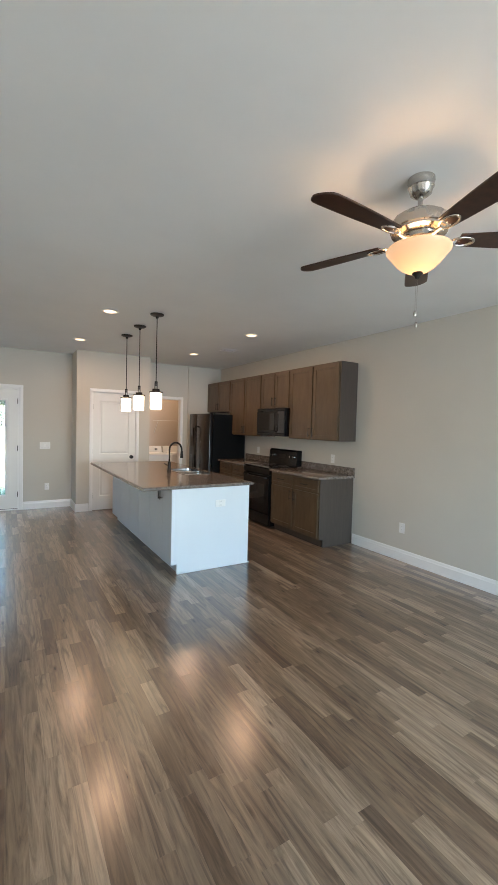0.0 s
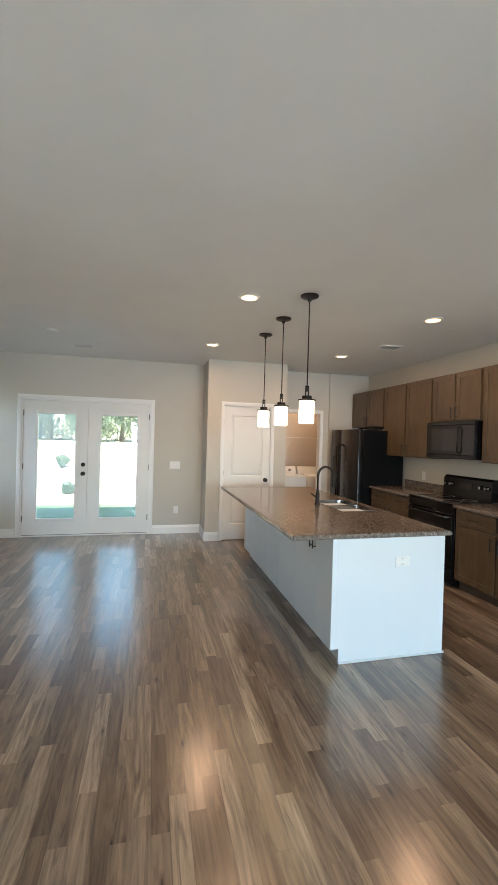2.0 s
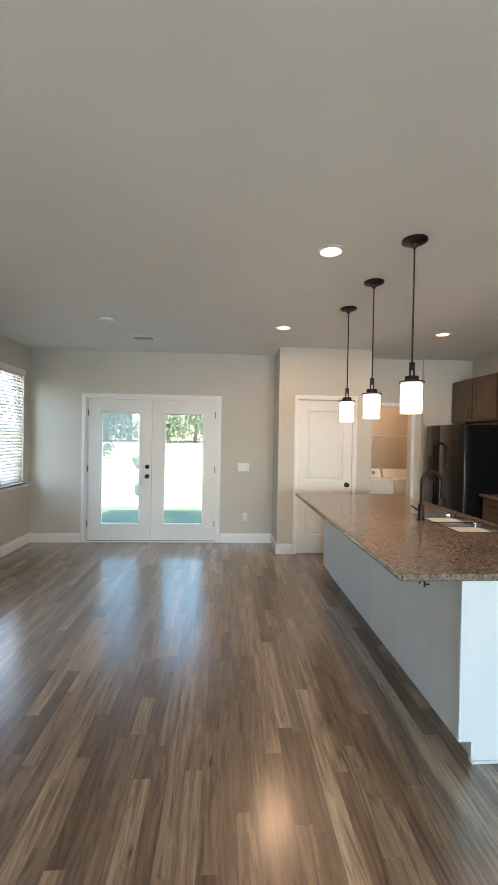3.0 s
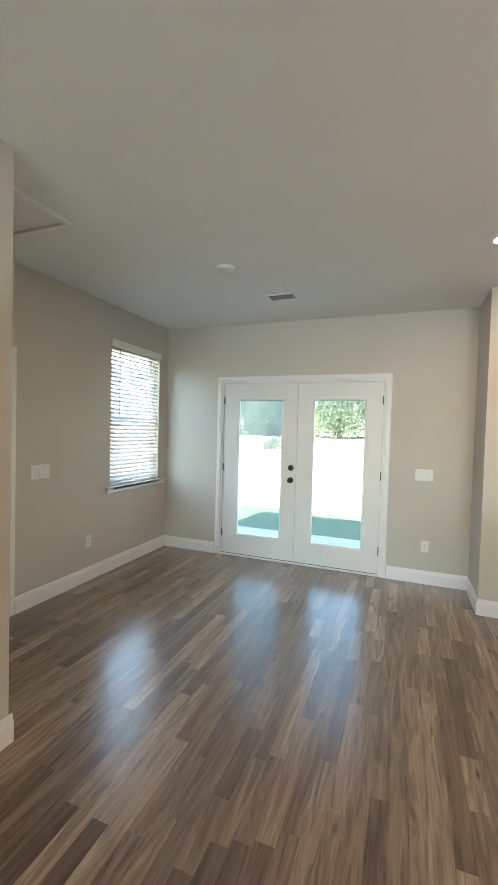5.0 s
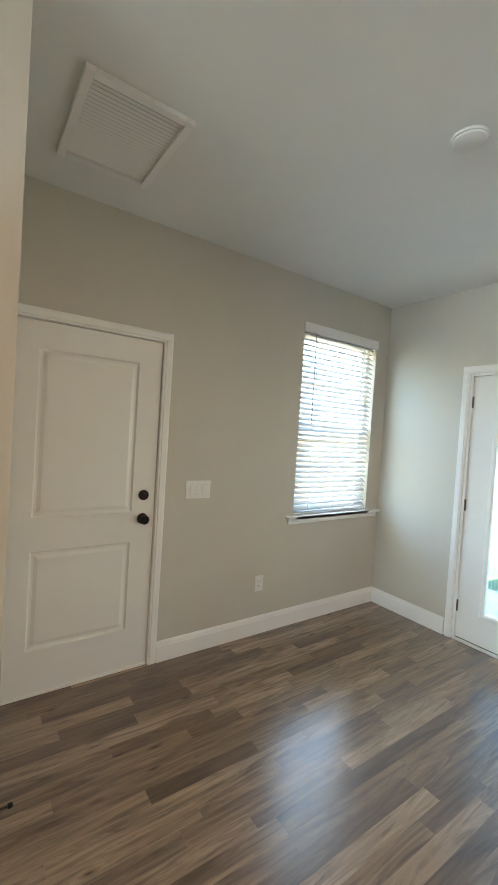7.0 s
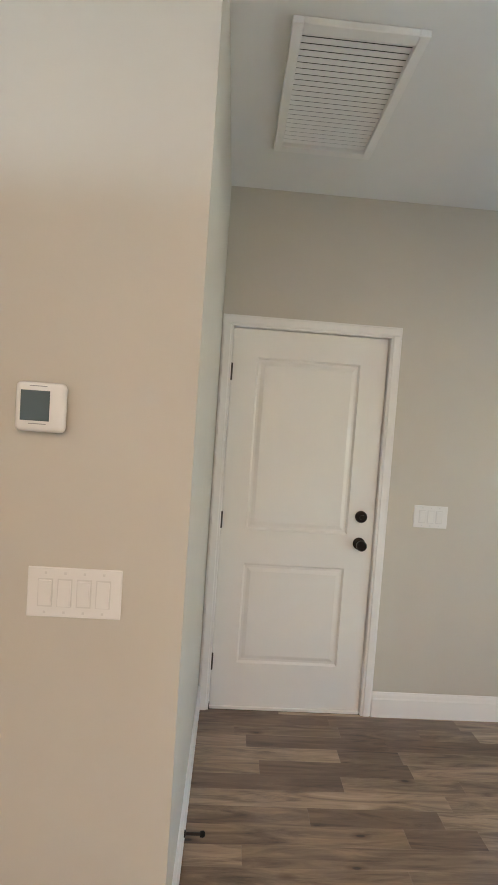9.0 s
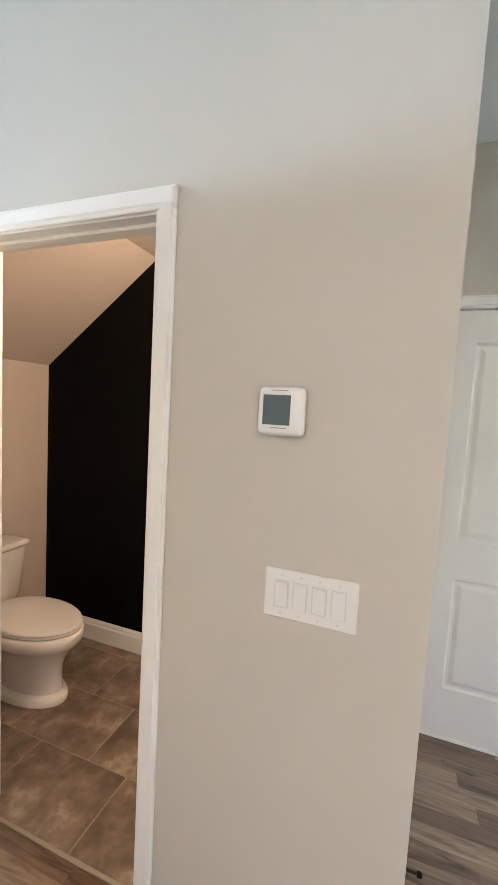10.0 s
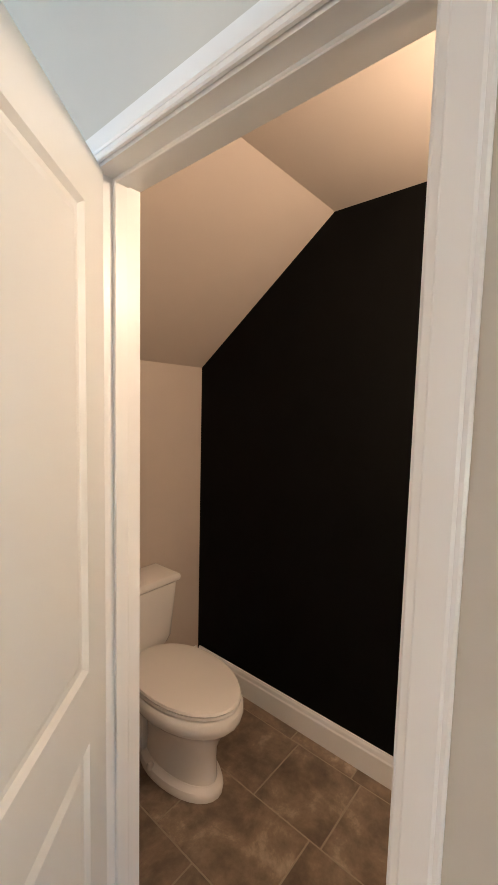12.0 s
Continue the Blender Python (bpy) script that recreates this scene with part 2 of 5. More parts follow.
through_lit(M_BLIND, (0.66, 0.74, 0.82), 0.2)
M_SAND = ground_mat("pale_sandy_soil", (0.36, 0.30, 0.22), (0.52, 0.45, 0.36), 1.2)
M_GRASS = ground_mat("lawn", (0.030, 0.056, 0.028), (0.075, 0.118, 0.046), 3.0)
M_CONC = ground_mat("patio_concrete", (0.36, 0.36, 0.36), (0.46, 0.46, 0.45), 2.5, 0.9)
M_LEAF = ground_mat("green_leaves", (0.040, 0.062, 0.036), (0.085, 0.115, 0.065), 2.0, 0.6)
M_BARK = ground_mat("bark", (0.09, 0.065, 0.045), (0.17, 0.13, 0.10), 6.0)
M_FENCE = wood("fence_boards", (0.40, 0.30, 0.19), (0.55, 0.43, 0.29), 0.8)
M_SIDING = paint("pale_blue_siding", (0.62, 0.70, 0.78), 0.6, 0.05, 0.1)
M_ROOF = ground_mat("roof_shingle", (0.06, 0.06, 0.065), (0.11, 0.11, 0.12), 8)

# ---- mesh helpers ----
ORIGIN = {}


def thing(name, label, category, at=(0, 0, 0), group="", kind=""):
    ob = new(name)
    ob.empty_display_size = 0.1
    ob.location = at
    ORIGIN[ob.name] = Vector(at)
    return tagged(ob, label, category, group, kind)


def finish(bm, name, material, smooth):
    bmesh.ops.recalc_face_normals(bm, faces=bm.faces)
    me = bpy.data.meshes.new(name)
    bm.to_mesh(me)
    bm.free()
    me.materials.append(material)
    if smooth:
        for p in me.polygons:
            p.use_smooth = True
        me.set_sharp_from_angle(angle=radians(40))
    return me


def part(name, bm, material, parent, label="", smooth=True):
    """Links a bmesh, given in the thing's outer coordinates, as one mesh under a thing or under a part."""
    o = ORIGIN.get(parent.name, Vector())
    bmesh.ops.translate(bm, verts=bm.verts, vec=-o)
    ob = new(name, finish(bm, name, material, smooth))
    ob.parent = parent
    ORIGIN[ob.name] = o
    return tagged(ob, label)


def solo(name, bm, material, label="", category="", group="", kind="", smooth=True):
    """A thing or piece of the setting that is one mesh."""
    c = Vector((0, 0, 0))
    ob = new(name, finish(bm, name, material, smooth))
    ORIGIN[ob.name] = c
    return tagged(ob, label, category, group, kind)


def box(x0, x1, y0, y1, z0, z1, bev=0.0, bm=None, seg=1):
    b = bmesh.new()
    bmesh.ops.create_cube(b, size=1)
    for v in b.verts:
        v.co = ((x0 + x1) / 2 + v.co.x * (x1 - x0), (y0 + y1) / 2 + v.co.y * (y1 - y0), (z0 + z1) / 2 + v.co.z * (z1 - z0))
    if bev:
        bmesh.ops.bevel(b, geom=b.edges[:], offset=bev, segments=seg, profile=0.5, affect="EDGES")
    if bm is None:
        return b
    me = bpy.data.meshes.new("tmp")
    b.to_mesh(me)
    b.free()
    bm.from_mesh(me)
    bpy.data.meshes.remove(me)
    return bm


def boxes(*rows, bev=0.0):
    bm = bmesh.new()
    for r in rows:
        box(*r, bev=bev, bm=bm)
    return bm


def lathe(profile, centre=(0, 0, 0), seg=32, axis="z", bm=None, caps=True):
    """Turns (radius, height) rows about an axis through centre."""
    bm = bm or bmesh.new()
    rings = []
    for r, h in profile:
        ring = []
        for i in range(seg):
            a = 2 * math.pi * i / seg
            p = (r * math.cos(a), r * math.sin(a), h)
            if axis == "x":
                p = (p[2], p[0], p[1])
            elif axis == "y":
                p = (p[0], p[2], p[1])
            ring.append(bm.verts.new(Vector(centre) + Vector(p)))
        rings.append(ring)
    for a, b in zip(rings, rings[1:]):
        for i in range(seg):
            bm.faces.new((a[i], a[(i + 1) % seg], b[(i + 1) % seg], b[i]))
    for ring, r in ((rings[0], profile[0][0]), (rings[-1], profile[-1][0])):
        if r > 1e-4 and caps:
            bm.faces.new(ring)
    bmesh.ops.remove_doubles(bm, verts=bm.verts, dist=1e-5)
    return bm


def tube(points, r, seg=10, bm=None):
    """A round bar along points."""
    bm = bm or bmesh.new()
    pts = [Vector(p) for p in points]
    rings = []
    for i, p in enumerate(pts):
        d = (pts[min(i + 1, len(pts) - 1)] - pts[max(i - 1, 0)]).normalized()
        q = d.to_track_quat("Z", "Y")
        rr = r[i] if isinstance(r, (list, tuple)) else r
        rings.append([bm.verts.new(p + q @ Vector((rr * math.cos(2 * math.pi * k / seg), rr * math.sin(2 * math.pi * k / seg), 0))) for k in range(seg)])
    for a, b in zip(rings, rings[1:]):
        for i in range(seg):
            bm.faces.new((a[i], a[(i + 1) % seg], b[(i + 1) % seg], b[i]))
    bm.faces.new(rings[0])
    bm.faces.new(rings[-1])
    return bm


def prism(outline, axis, a, b, bm=None):
    """Extrudes a 2D outline along an axis from a to b."""
    bm = bm or bmesh.new()

    def at(u, v, w):
        return {"x": (w, u, v), "y": (u, w, v), "z": (u, v, w)}[axis]
    lo = [bm.verts.new(at(u, v, a)) for u, v in outline]
    hi = [bm.verts.new(at(u, v, b)) for u, v in outline]
    bm.faces.new(lo)
    bm.faces.new(hi)
    n = len(lo)
    for i in range(n):
        bm.faces.new((lo[i], lo[(i + 1) % n], hi[(i + 1) % n], hi[i]))
    return bm


# ---- the large structure ----
CEIL = 2.75


def wall(name, axis, lo, hi, a0, a1, openings=(), z1=CEIL, material=M_WALL, label="greige painted drywall wall"):
    """A wall along an axis ('x' or 'y'), from a0 to a1, between the faces lo and hi; openings: (b0, b1, z0, z1)."""
    rows, cur = [], a0
    for b0, b1, z0, zt in sorted(openings):
        if b0 > cur:
            rows.append((cur, b0, 0, z1))
        if z0 > 0:
            rows.append((b0, b1, 0, z0))
        if zt < z1:
            rows.append((b0, b1, zt, z1))
        cur = b1
    if cur < a1:
        rows.append((cur, a1, 0, z1))
    bm = bmesh.new()
    for u0, u1, z0, zt in rows:
        box(*((u0, u1, lo, hi) if axis == "x" else (lo, hi, u0, u1)), z0, zt, bm=bm)
    return solo(name, bm, material, label, "wall", kind="structure", smooth=False)


FDX0, FDX1, FDZ = -1.52, 0.345, 2.08
XW, XE, XT, YN, YP = -2.30, 4.15, -1.160, 8.95, 8.38
wall("wall_north", "x", YN, 9.10, -2.42, 1.29, [(FDX0, FDX1, 0, FDZ)])
wall("wall_pantry", "x", YP, 8.50, 1.17, 2.425, [(1.416, 2.187, 0, 2.079)])
wall("wall_pantry_west", "y", 1.17, 1.29, 8.50, YN)
wall("wall_pantry_east", "y", 2.305, 2.425, 8.50, YN)
wall("wall_laundry", "x", YN, 9.07, 1.29, 3.40, [(2.481, 3.259, 0, 2.059)])
wall("wall_fridge_chase", "x", 8.915, 9.07, 3.40, XE)
wall("wall_east", "y", XE, 4.27, -2.62, 10.72)
wall("wall_south", "x", -2.62, -2.50, -1.29, XE, [(-0.45, 1.05, 0.70, 2.20), (1.95, 3.45, 0.70, 2.20)])
wall("wall_west", "y", -1.275, XT, -2.50, 5.857, [(4.407, 5.144, 0, 2.057)])
wall("wall_hall_return", "x", 5.742, 5.857, XW, -1.275)
wall("wall_garage", "y", -2.42, XW, 5.735, YN, [(5.898, 6.763, 0, 2.064), (7.90, 8.775, 0.875, 2.40)])
wall("wall_powder_accent", "y", -2.37, -2.255, 3.475, 5.735, material=M_BLACKWALL, label="matte black painted accent wall")
wall("wall_powder_south", "x", 3.475, 3.595, -2.255, -1.275, material=M_POWDER, label="beige painted wall behind the toilet")
wall("wall_laundry_north", "x", 10.60, 10.72, 1.88, XE, material=M_POWDER, label="beige painted laundry wall")
wall("wall_laundry_west", "y", 1.88, 2.0, 9.07, 10.60, material=M_POWDER, label="beige painted laundry wall")

bm = boxes((-2.42, 4.27, -2.62, 9.10, CEIL, 2.90), (1.88, 4.27, 9.10, 10.72, CEIL, 2.90))
solo("ceiling", bm, M_CEIL, "white lightly textured drywall ceiling", "ceiling", kind="structure", smooth=False)
# sloping underside of the stairs and the flat part over the powder room
bm = prism([(3.595, 1.754), (4.393, 2.366), (5.735, 2.366), (5.735, 2.46), (4.36, 2.46), (3.595, 1.87)], "x", -2.255, -1.275)
solo("ceiling_powder", bm, M_POWDER, "beige sloping drywall ceiling under the stairs", "ceiling", kind="structure", smooth=False)
# the storey above, which shades the patio
solo("upper_storey", boxes((-2.42, 4.27, -2.62, 9.10, 2.90, 5.6)), M_SIDING, "upper storey of the house", "house", kind="structure", smooth=False)


def skirting(name, axis, face, sign, a0, a1):
    """A baseboard with a moulded top on the given face of a wall."""
    t, h = 0.016, 0.135
    prof = [(0, 0.001), (t, 0.001), (t, h - 0.035), (t - 0.004, h - 0.028), (t - 0.006, h - 0.012), (t - 0.011, h), (0, h)]
    out = [(face + sign * u, v) for u, v in prof]
    ob = solo(name, prism(out, "y" if axis == "y" else "x", a0, a1), M_TRIM, "white painted moulded baseboard", "baseboard", kind="structure", smooth=False)
    return ob


skirting("baseboard", "x", YN, -1, -2.284, -1.585)
skirting("baseboard", "x", YN, -1, 0.407, 1.17)
skirting("baseboard", "y", 1.17, -1, YP - 0.016, YN - 0.016)
skirting("baseboard", "x", YP, -1, 1.17, 1.373)
skirting("baseboard", "x", YP, -1, 2.230, 2.425)
skirting("baseboard", "y", XE, -1, -2.5, 4.90)
skirting("baseboard", "y", XW, 1, 6.802, YN)
skirting("baseboard", "x", 5.857, 1, -2.284, XT)
skirting("baseboard", "y", XT, 1, -2.5, 4.362)
skirting("baseboard", "y", XT, 1, 5.189, 5.873)
skirting("baseboard", "y", -2.255, 1, 3.612, 5.735)
skirting("baseboard", "x", 3.595, 1, -2.239, -1.29)


def casing(name, axis, face, sign, a0, a1, z1, w=0.058, both=True):
    """Moulded casing round an opening a0..a1 on a wall's face."""
    bm = bmesh.new()
    for t0, t1, d in ((0.0, w, 0.012), (0.012, w - 0.008, 0.017)):
        f0, f1 = sorted((face, face + sign * d))
        for u0, u1, b0, b1 in ((a0 - t1, a0 - t0, 0.001, z1 + t0), (a1 + t0, a1 + t1, 0.001, z1 + t0), (a0 - t1, a1 + t1, z1 + t0, z1 + t1)):
            box(*((u0, u1, f0, f1) if axis == "x" else (f0, f1, u0, u1)), b0, b1, bev=0.003, bm=bm)
    return solo(name, bm, M_TRIM, "white painted door casing", "trim", kind="structure", smooth=False)


def jamb(name, axis, lo, hi, a0, a1, z1, stop=None):
    """Lining of an opening, with a stop strip."""
    t = 0.019
    a0, a1, z1 = a0 - t, a1 + t, z1 + t
    rows = [(a0, a0 + t, 0.001, z1), (a1 - t, a1, 0.001, z1), (a0 + t, a1 - t, z1 - t, z1)]
    bm = bmesh.new()
    for u0, u1, b0, b1 in rows:
        box(*((u0, u1, lo, hi) if axis == "x" else (lo, hi, u0, u1)), b0, b1, bm=bm)
    if stop:
        s0, s1 = stop
        for u0, u1, b0, b1 in ((a0 + t, a0 + t + 0.011, 0.001, z1 - t), (a1 - t - 0.011, a1 - t, 0.001, z1 - t), (a0 + t + 0.011, a1 - t - 0.011, z1 - t - 0.011, z1 - t)):
            box(*((u0, u1, s0, s1) if axis == "x" else (s0, s1, u0, u1)), b0, b1, bev=0.002, bm=bm)
    return solo(name, bm, M_TRIM, "white painted door jamb", "trim", kind="structure", smooth=False)


casing("trim_french_door", "x", YN, -1, FDX0, FDX1, FDZ)
jamb("jamb_french_door", "x", YN + 0.001, 9.099, FDX0 + 0.019, FDX1 - 0.019, FDZ - 0.019, (9.0085, 9.025))
casing("trim_pantry", "x", YP, -1, 1.435, 2.168, 2.06)
jamb("jamb_pantry", "x", YP + 0.001, 8.499, 1.435, 2.168, 2.06, (8.431, 8.447))
casing("trim_laundry", "x", YN, -1, 2.50, 3.24, 2.04)
jamb("jamb_laundry", "x", YN + 0.001, 9.069, 2.50, 3.24, 2.04)
casing("trim_garage", "y", XW, 1, 5.917, 6.744, 2.045)
jamb("jamb_garage", "y", -2.419, XW - 0.001, 5.917, 6.744, 2.045, (-2.375, -2.3535))
casing("trim_powder", "y", XT, 1, 4.421, 5.130, 2.043)
jamb("jamb_powder", "y", -1.274, XT - 0.001, 4.426, 5.125, 2.038, (-1.235, -1.200))
solo("threshold", boxes((FDX0, FDX1, 8.946, 9.10, 0.001, 0.019), bev=0.003), M_TRIM, "white door sill", "threshold", kind="structure")

# ---- windows and doors ----


def rosette_knob(parent, at, axis, sign, ball=True, name="door_knob"):
    """A round knob (or a deadbolt's turn) on a rosette, pointing along the axis."""
    x, y, z = at
    if ball:
        prof = [(0.0, 0.0), (0.033, 0.0), (0.033, 0.006), (0.026, 0.010), (0.012, 0.013), (0.011, 0.028), (0.020, 0.034), (0.028, 0.044), (0.028, 0.054), (0.021, 0.063), (0.0, 0.066)]
    else:
        prof = [(0.0, 0.0), (0.032, 0.0), (0.032, 0.010), (0.027, 0.018), (0.014, 0.020), (0.013, 0.026), (0.0, 0.027)]
    return part(name, lathe([(r, sign * h) for r, h in prof], (x, y, z), 24, axis), M_BRONZE, parent, "dark bronze metal")


def hinge(parent, x0, x1, y0, y1, z):
    return part("hinge", boxes((x0, x1, y0, y1, z - 0.045, z + 0.045), bev=0.002), M_HINGE, parent, "dark metal hinge")


def panel_slab(parent, w, h, panels, t=0.035, material=M_DOOR):
    """A moulded panel door from 0..w, -t/2..t/2, 0..h in the thing's own coordinates; panels: (x0, x1, z0, z1)."""
    bm = bmesh.new()
    xs0, xs1 = panels[0][0], panels[0][1]
    for r in ((0, xs0, 0, h), (xs1, w, 0, h)):
        box(r[0], r[1], -t / 2, t / 2, r[2], r[3], bm=bm)
    zs = [0] + [v for p in sorted(panels, key=lambda p: p[2]) for v in p[2:]] + [h]
    for z0, z1 in zip(zs[::2], zs[1::2]):
        box(xs0, xs1, -t / 2, t / 2, z0, z1, bm=bm)
    slab = part("slab", bm, material, parent, smooth=False)
    for x0, x1, z0, z1 in panels:
        b = bmesh.new()
        d = t / 2
        for s in (-1, 1):
            # moulding slopes in, then a raised field
            rings = []
            for inset, depth in ((0, d), (0.010, d - 0.010), (0.022, d - 0.010), (0.042, d - 0.003)):
                rings.append([b.verts.new((x, s * depth, z)) for x, z in ((x0 + inset, z0 + inset), (x1 - inset, z0 + inset), (x1 - inset, z1 - inset), (x0 + inset, z1 - inset))])
            for p, q in zip(rings, rings[1:]):
                for i in range(4):
                    b.faces.new((p[i], p[(i + 1) % 4], q[(i + 1) % 4], q[i]))
            b.faces.new(rings[-1])
        part("door_panel", b, material, slab, smooth=False)
    return slab


TWO = lambda w, h: [(0.115, w - 0.115, 0.24, 0.80), (0.115, w - 0.115, 0.975, h - 0.14)]

# pantry door: hinged at its low-x side, closed
d = thing("door_pantry", "white two-panel interior door, closed, with bronze knob", "door", (1.438, 8.412, 0.008), kind="structure")
w = 0.727
ORIGIN[d.name] = Vector()
panel_slab(d, w, 2.046, TWO(w, 2.046))
rosette_knob(d, (w - 0.065, -0.0175, 0.92), "y", -1)
for z in (0.25, 1.02, 1.80):
    hinge(d, -0.014, 0.002, -0.028, -0.017, z)
# garage door
d = thing("door_garage", "white two-panel entry door, closed, with bronze knob and deadbolt", "door", (-2.330, 5.922, 0.012), kind="structure")
ORIGIN[d.name] = Vector()
w = 0.816
d.rotation_euler = (0, 0, radians(90))
panel_slab(d, w, 2.028, [(0.130, w - 0.140, 0.245, 0.79), (0.130, w - 0.140, 0.975, 1.885)], 0.044)
rosette_knob(d, (w - 0.072, -0.022, 0.932), "y", -1)
rosette_knob(d, (w - 0.072, -0.022, 1.078), "y", -1, False, "deadbolt")
for z in (0.25, 1.02, 1.80):
    hinge(d, -0.014, 0.004, -0.034, -0.022, z)
part("door_foot_strip", boxes((0, w, -0.03, 0.02, -0.01, 0.004)), M_TRIM, d)
# powder-room door, standing half open towards the living room
d = thing("door_powder", "white two-panel interior door standing half open, bronze knobs", "door", (-1.154, 4.434, 0.010), kind="structure")
ORIGIN[d.name] = Vector()
d.rotation_euler = (0, 0, radians(41))
w = 0.685
panel_slab(d, w, 2.022, [(0.102, w - 0.112, 0.24, 0.805), (0.102, w - 0.112, 0.965, 1.912)])
for s in (-1, 1):
    rosette_knob(d, (w - 0.053, s * 0.0175, 0.915), "y", s)
part("latch_plate", boxes((w - 0.001, w + 0.002, -0.013, 0.013, 0.885, 0.945), bev=0.0008), M_BRONZE, d, "dark bronze latch plate")
part("latch_bolt", boxes((w, w + 0.010, -0.007, 0.007, 0.903, 0.927), bev=0.002), M_NICKEL, d, "metal latch bolt")
for z in (0.22, 1.02, 1.80):
    hinge(d, -0.012, 0.004, -0.03, -0.018, z)
solo("strike_plate", boxes((-1.198, -1.168, 5.1235, 5.1248, 0.895, 0.955)), M_BRONZE, "dark bronze strike plate on the jamb", "strike plate")


def french_leaf(name, x0, x1, knob, tilt):
    lab = "white glazed patio door leaf with full lite" + (" and bronze lockset" if knob else "")
    d = thing(name, lab, "door", (x0, 8.985, 0.02), kind="structure")
    y0, y1, z0, z1 = 8.963, 9.007, 0.027, FDZ - 0.022
    g0, g1 = (x0 + 0.195, x1 - 0.175) if knob else (x0 + 0.185, x1 - 0.180)
    gz0, gz1 = 0.27, 1.87
    bm = boxes((x0, g0, y0, y1, z0, z1), (g1, x1, y0, y1, z0, z1), (g0, g1, y0, y1, z0, gz0), (g0, g1, y0, y1, gz1, z1))
    part("slab", bm, M_DOOR, d, smooth=False)
    # black strip draws the shaded gap between leaf and sill
    part("door_foot_strip", boxes((x0, x1, y0 + 0.004, y1 - 0.004, 0.0195, 0.0265)), M_BLACKPLASTIC, d, "black strip for the shadow line under the leaf")
    bm = bmesh.new()
    for o, i, yy in ((0.030, 0.006, y0 - 0.009), (0.020, 0.0, y0 - 0.014)):
        for r in ((g0 - o, g0 + i, gz0 - o, gz1 + o), (g1 - i, g1 + o, gz0 - o, gz1 + o), (g0 + i, g1 - i, gz0 - o, gz0 + i), (g0 + i, g1 - i, gz1 - i, gz1 + o)):
            box(r[0], r[1], yy, y0, r[2], r[3], bev=0.003, bm=bm)
    lite = part("lite_frame", bm, M_TRIM, d, "white moulded glass frame", smooth=False)
    for yy in (8.972, 8.996):
        p = part("pane", boxes((g0, g1, yy, yy + 0.003, gz0, gz1)), M_DOORGLASS, lite, "clear glass", smooth=False)
        p.visible_shadow = False
    bm = bmesh.new()
    n = 208
    hd, hz = 0.0033 * math.cos(radians(tilt)), 0.0033 * math.sin(radians(tilt))
    for i in range(n):
        z = gz1 - 0.02 - i * 0.0075
        c = [bm.verts.new((x, y, z + dz)) for x, y, dz in ((g0, 8.9855 - hd, -hz), (g1, 8.9855 - hd, -hz), (g1, 8.9855 + hd, hz), (g0, 8.9855 + hd, hz))]
        bm.faces.new(c)
    box(g0, g1, 8.978, 8.994, gz1 - 0.015, gz1, bm=bm)
    part("mini_blind", bm, M_BLIND, lite, "thin white blind slats between the panes", smooth=False)
    if knob:
        rosette_knob(d, (x1 - 0.060, y0, 0.955), "y", -1)
        rosette_knob(d, (x1 - 0.060, y0, 1.095), "y", -1, False, "deadbolt")
    hx = x0 if knob else x1
    for z in (0.27, 1.06, 1.86):
        hinge(d, hx - 0.008, hx + 0.008, y0 - 0.010, y0, z)
    return d


MID = -0.592
french_leaf("door_french_a", FDX0 + 0.022, MID - 0.002, True, -28)
french_leaf("door_french_b", MID + 0.002, FDX1 - 0.022, False, -4)
solo("astragal", boxes((MID - 0.012, MID + 0.012, 9.008, 9.02, 0.02, FDZ - 0.022)), M_TRIM, "white strip between the doors", "trim", kind="structure")

# west window: vinyl frame, two sashes, sill, blind
wd = thing("window_west", "white vinyl double-hung window in a drywall recess", "window", (-2.39, 8.34, 0.88), kind="structure")
Y0, Y1, Z0, Z1 = 7.90, 8.775, 0.875, 2.40
zm = (Z0 + Z1) / 2 - 0.05
part("window_frame", boxes((-2.42, -2.375, Y0, Y0 + 0.035, Z0, Z1), (-2.42, -2.375, Y1 - 0.035, Y1, Z0, Z1), (-2.42, -2.375, Y0 + 0.035, Y1 - 0.035, Z0, Z0 + 0.035), (-2.42, -2.375, Y0 + 0.035, Y1 - 0.035, Z1 - 0.035, Z1)), M_TRIM, wd, smooth=False)
for nm, xa, za, zb in (("upper_sash", -2.415, zm - 0.02, Z1 - 0.035), ("lower_sash", -2.397, Z0 + 0.035, zm + 0.025)):
    ya, yb = Y0 + 0.035, Y1 - 0.035
    s = part(nm, boxes((xa, xa + 0.017, ya, ya + 0.04, za, zb), (xa, xa + 0.017, yb - 0.04, yb, za, zb), (xa, xa + 0.017, ya + 0.04, yb - 0.04, za, za + 0.045), (xa, xa + 0.017, ya + 0.04, yb - 0.04, zb - 0.045, zb)), M_TRIM, wd, smooth=False)
    p = part("pane", boxes((xa + 0.006, xa + 0.010, ya + 0.04, yb - 0.04, za + 0.045, zb - 0.045)), M_GLASS, s, "clear glass", smooth=False)
    p.visible_shadow = False
part("window_sill", boxes((-2.375, -2.255, 7.90, 8.775, 0.855, 0.879), (-2.299, -2.255, 7.825, 8.93, 0.8549, 0.8791), (-2.299, -2.283, 7.845, 8.91, 0.815, 0.855), bev=0.003), M_TRIM, wd, "white painted sill", smooth=False)

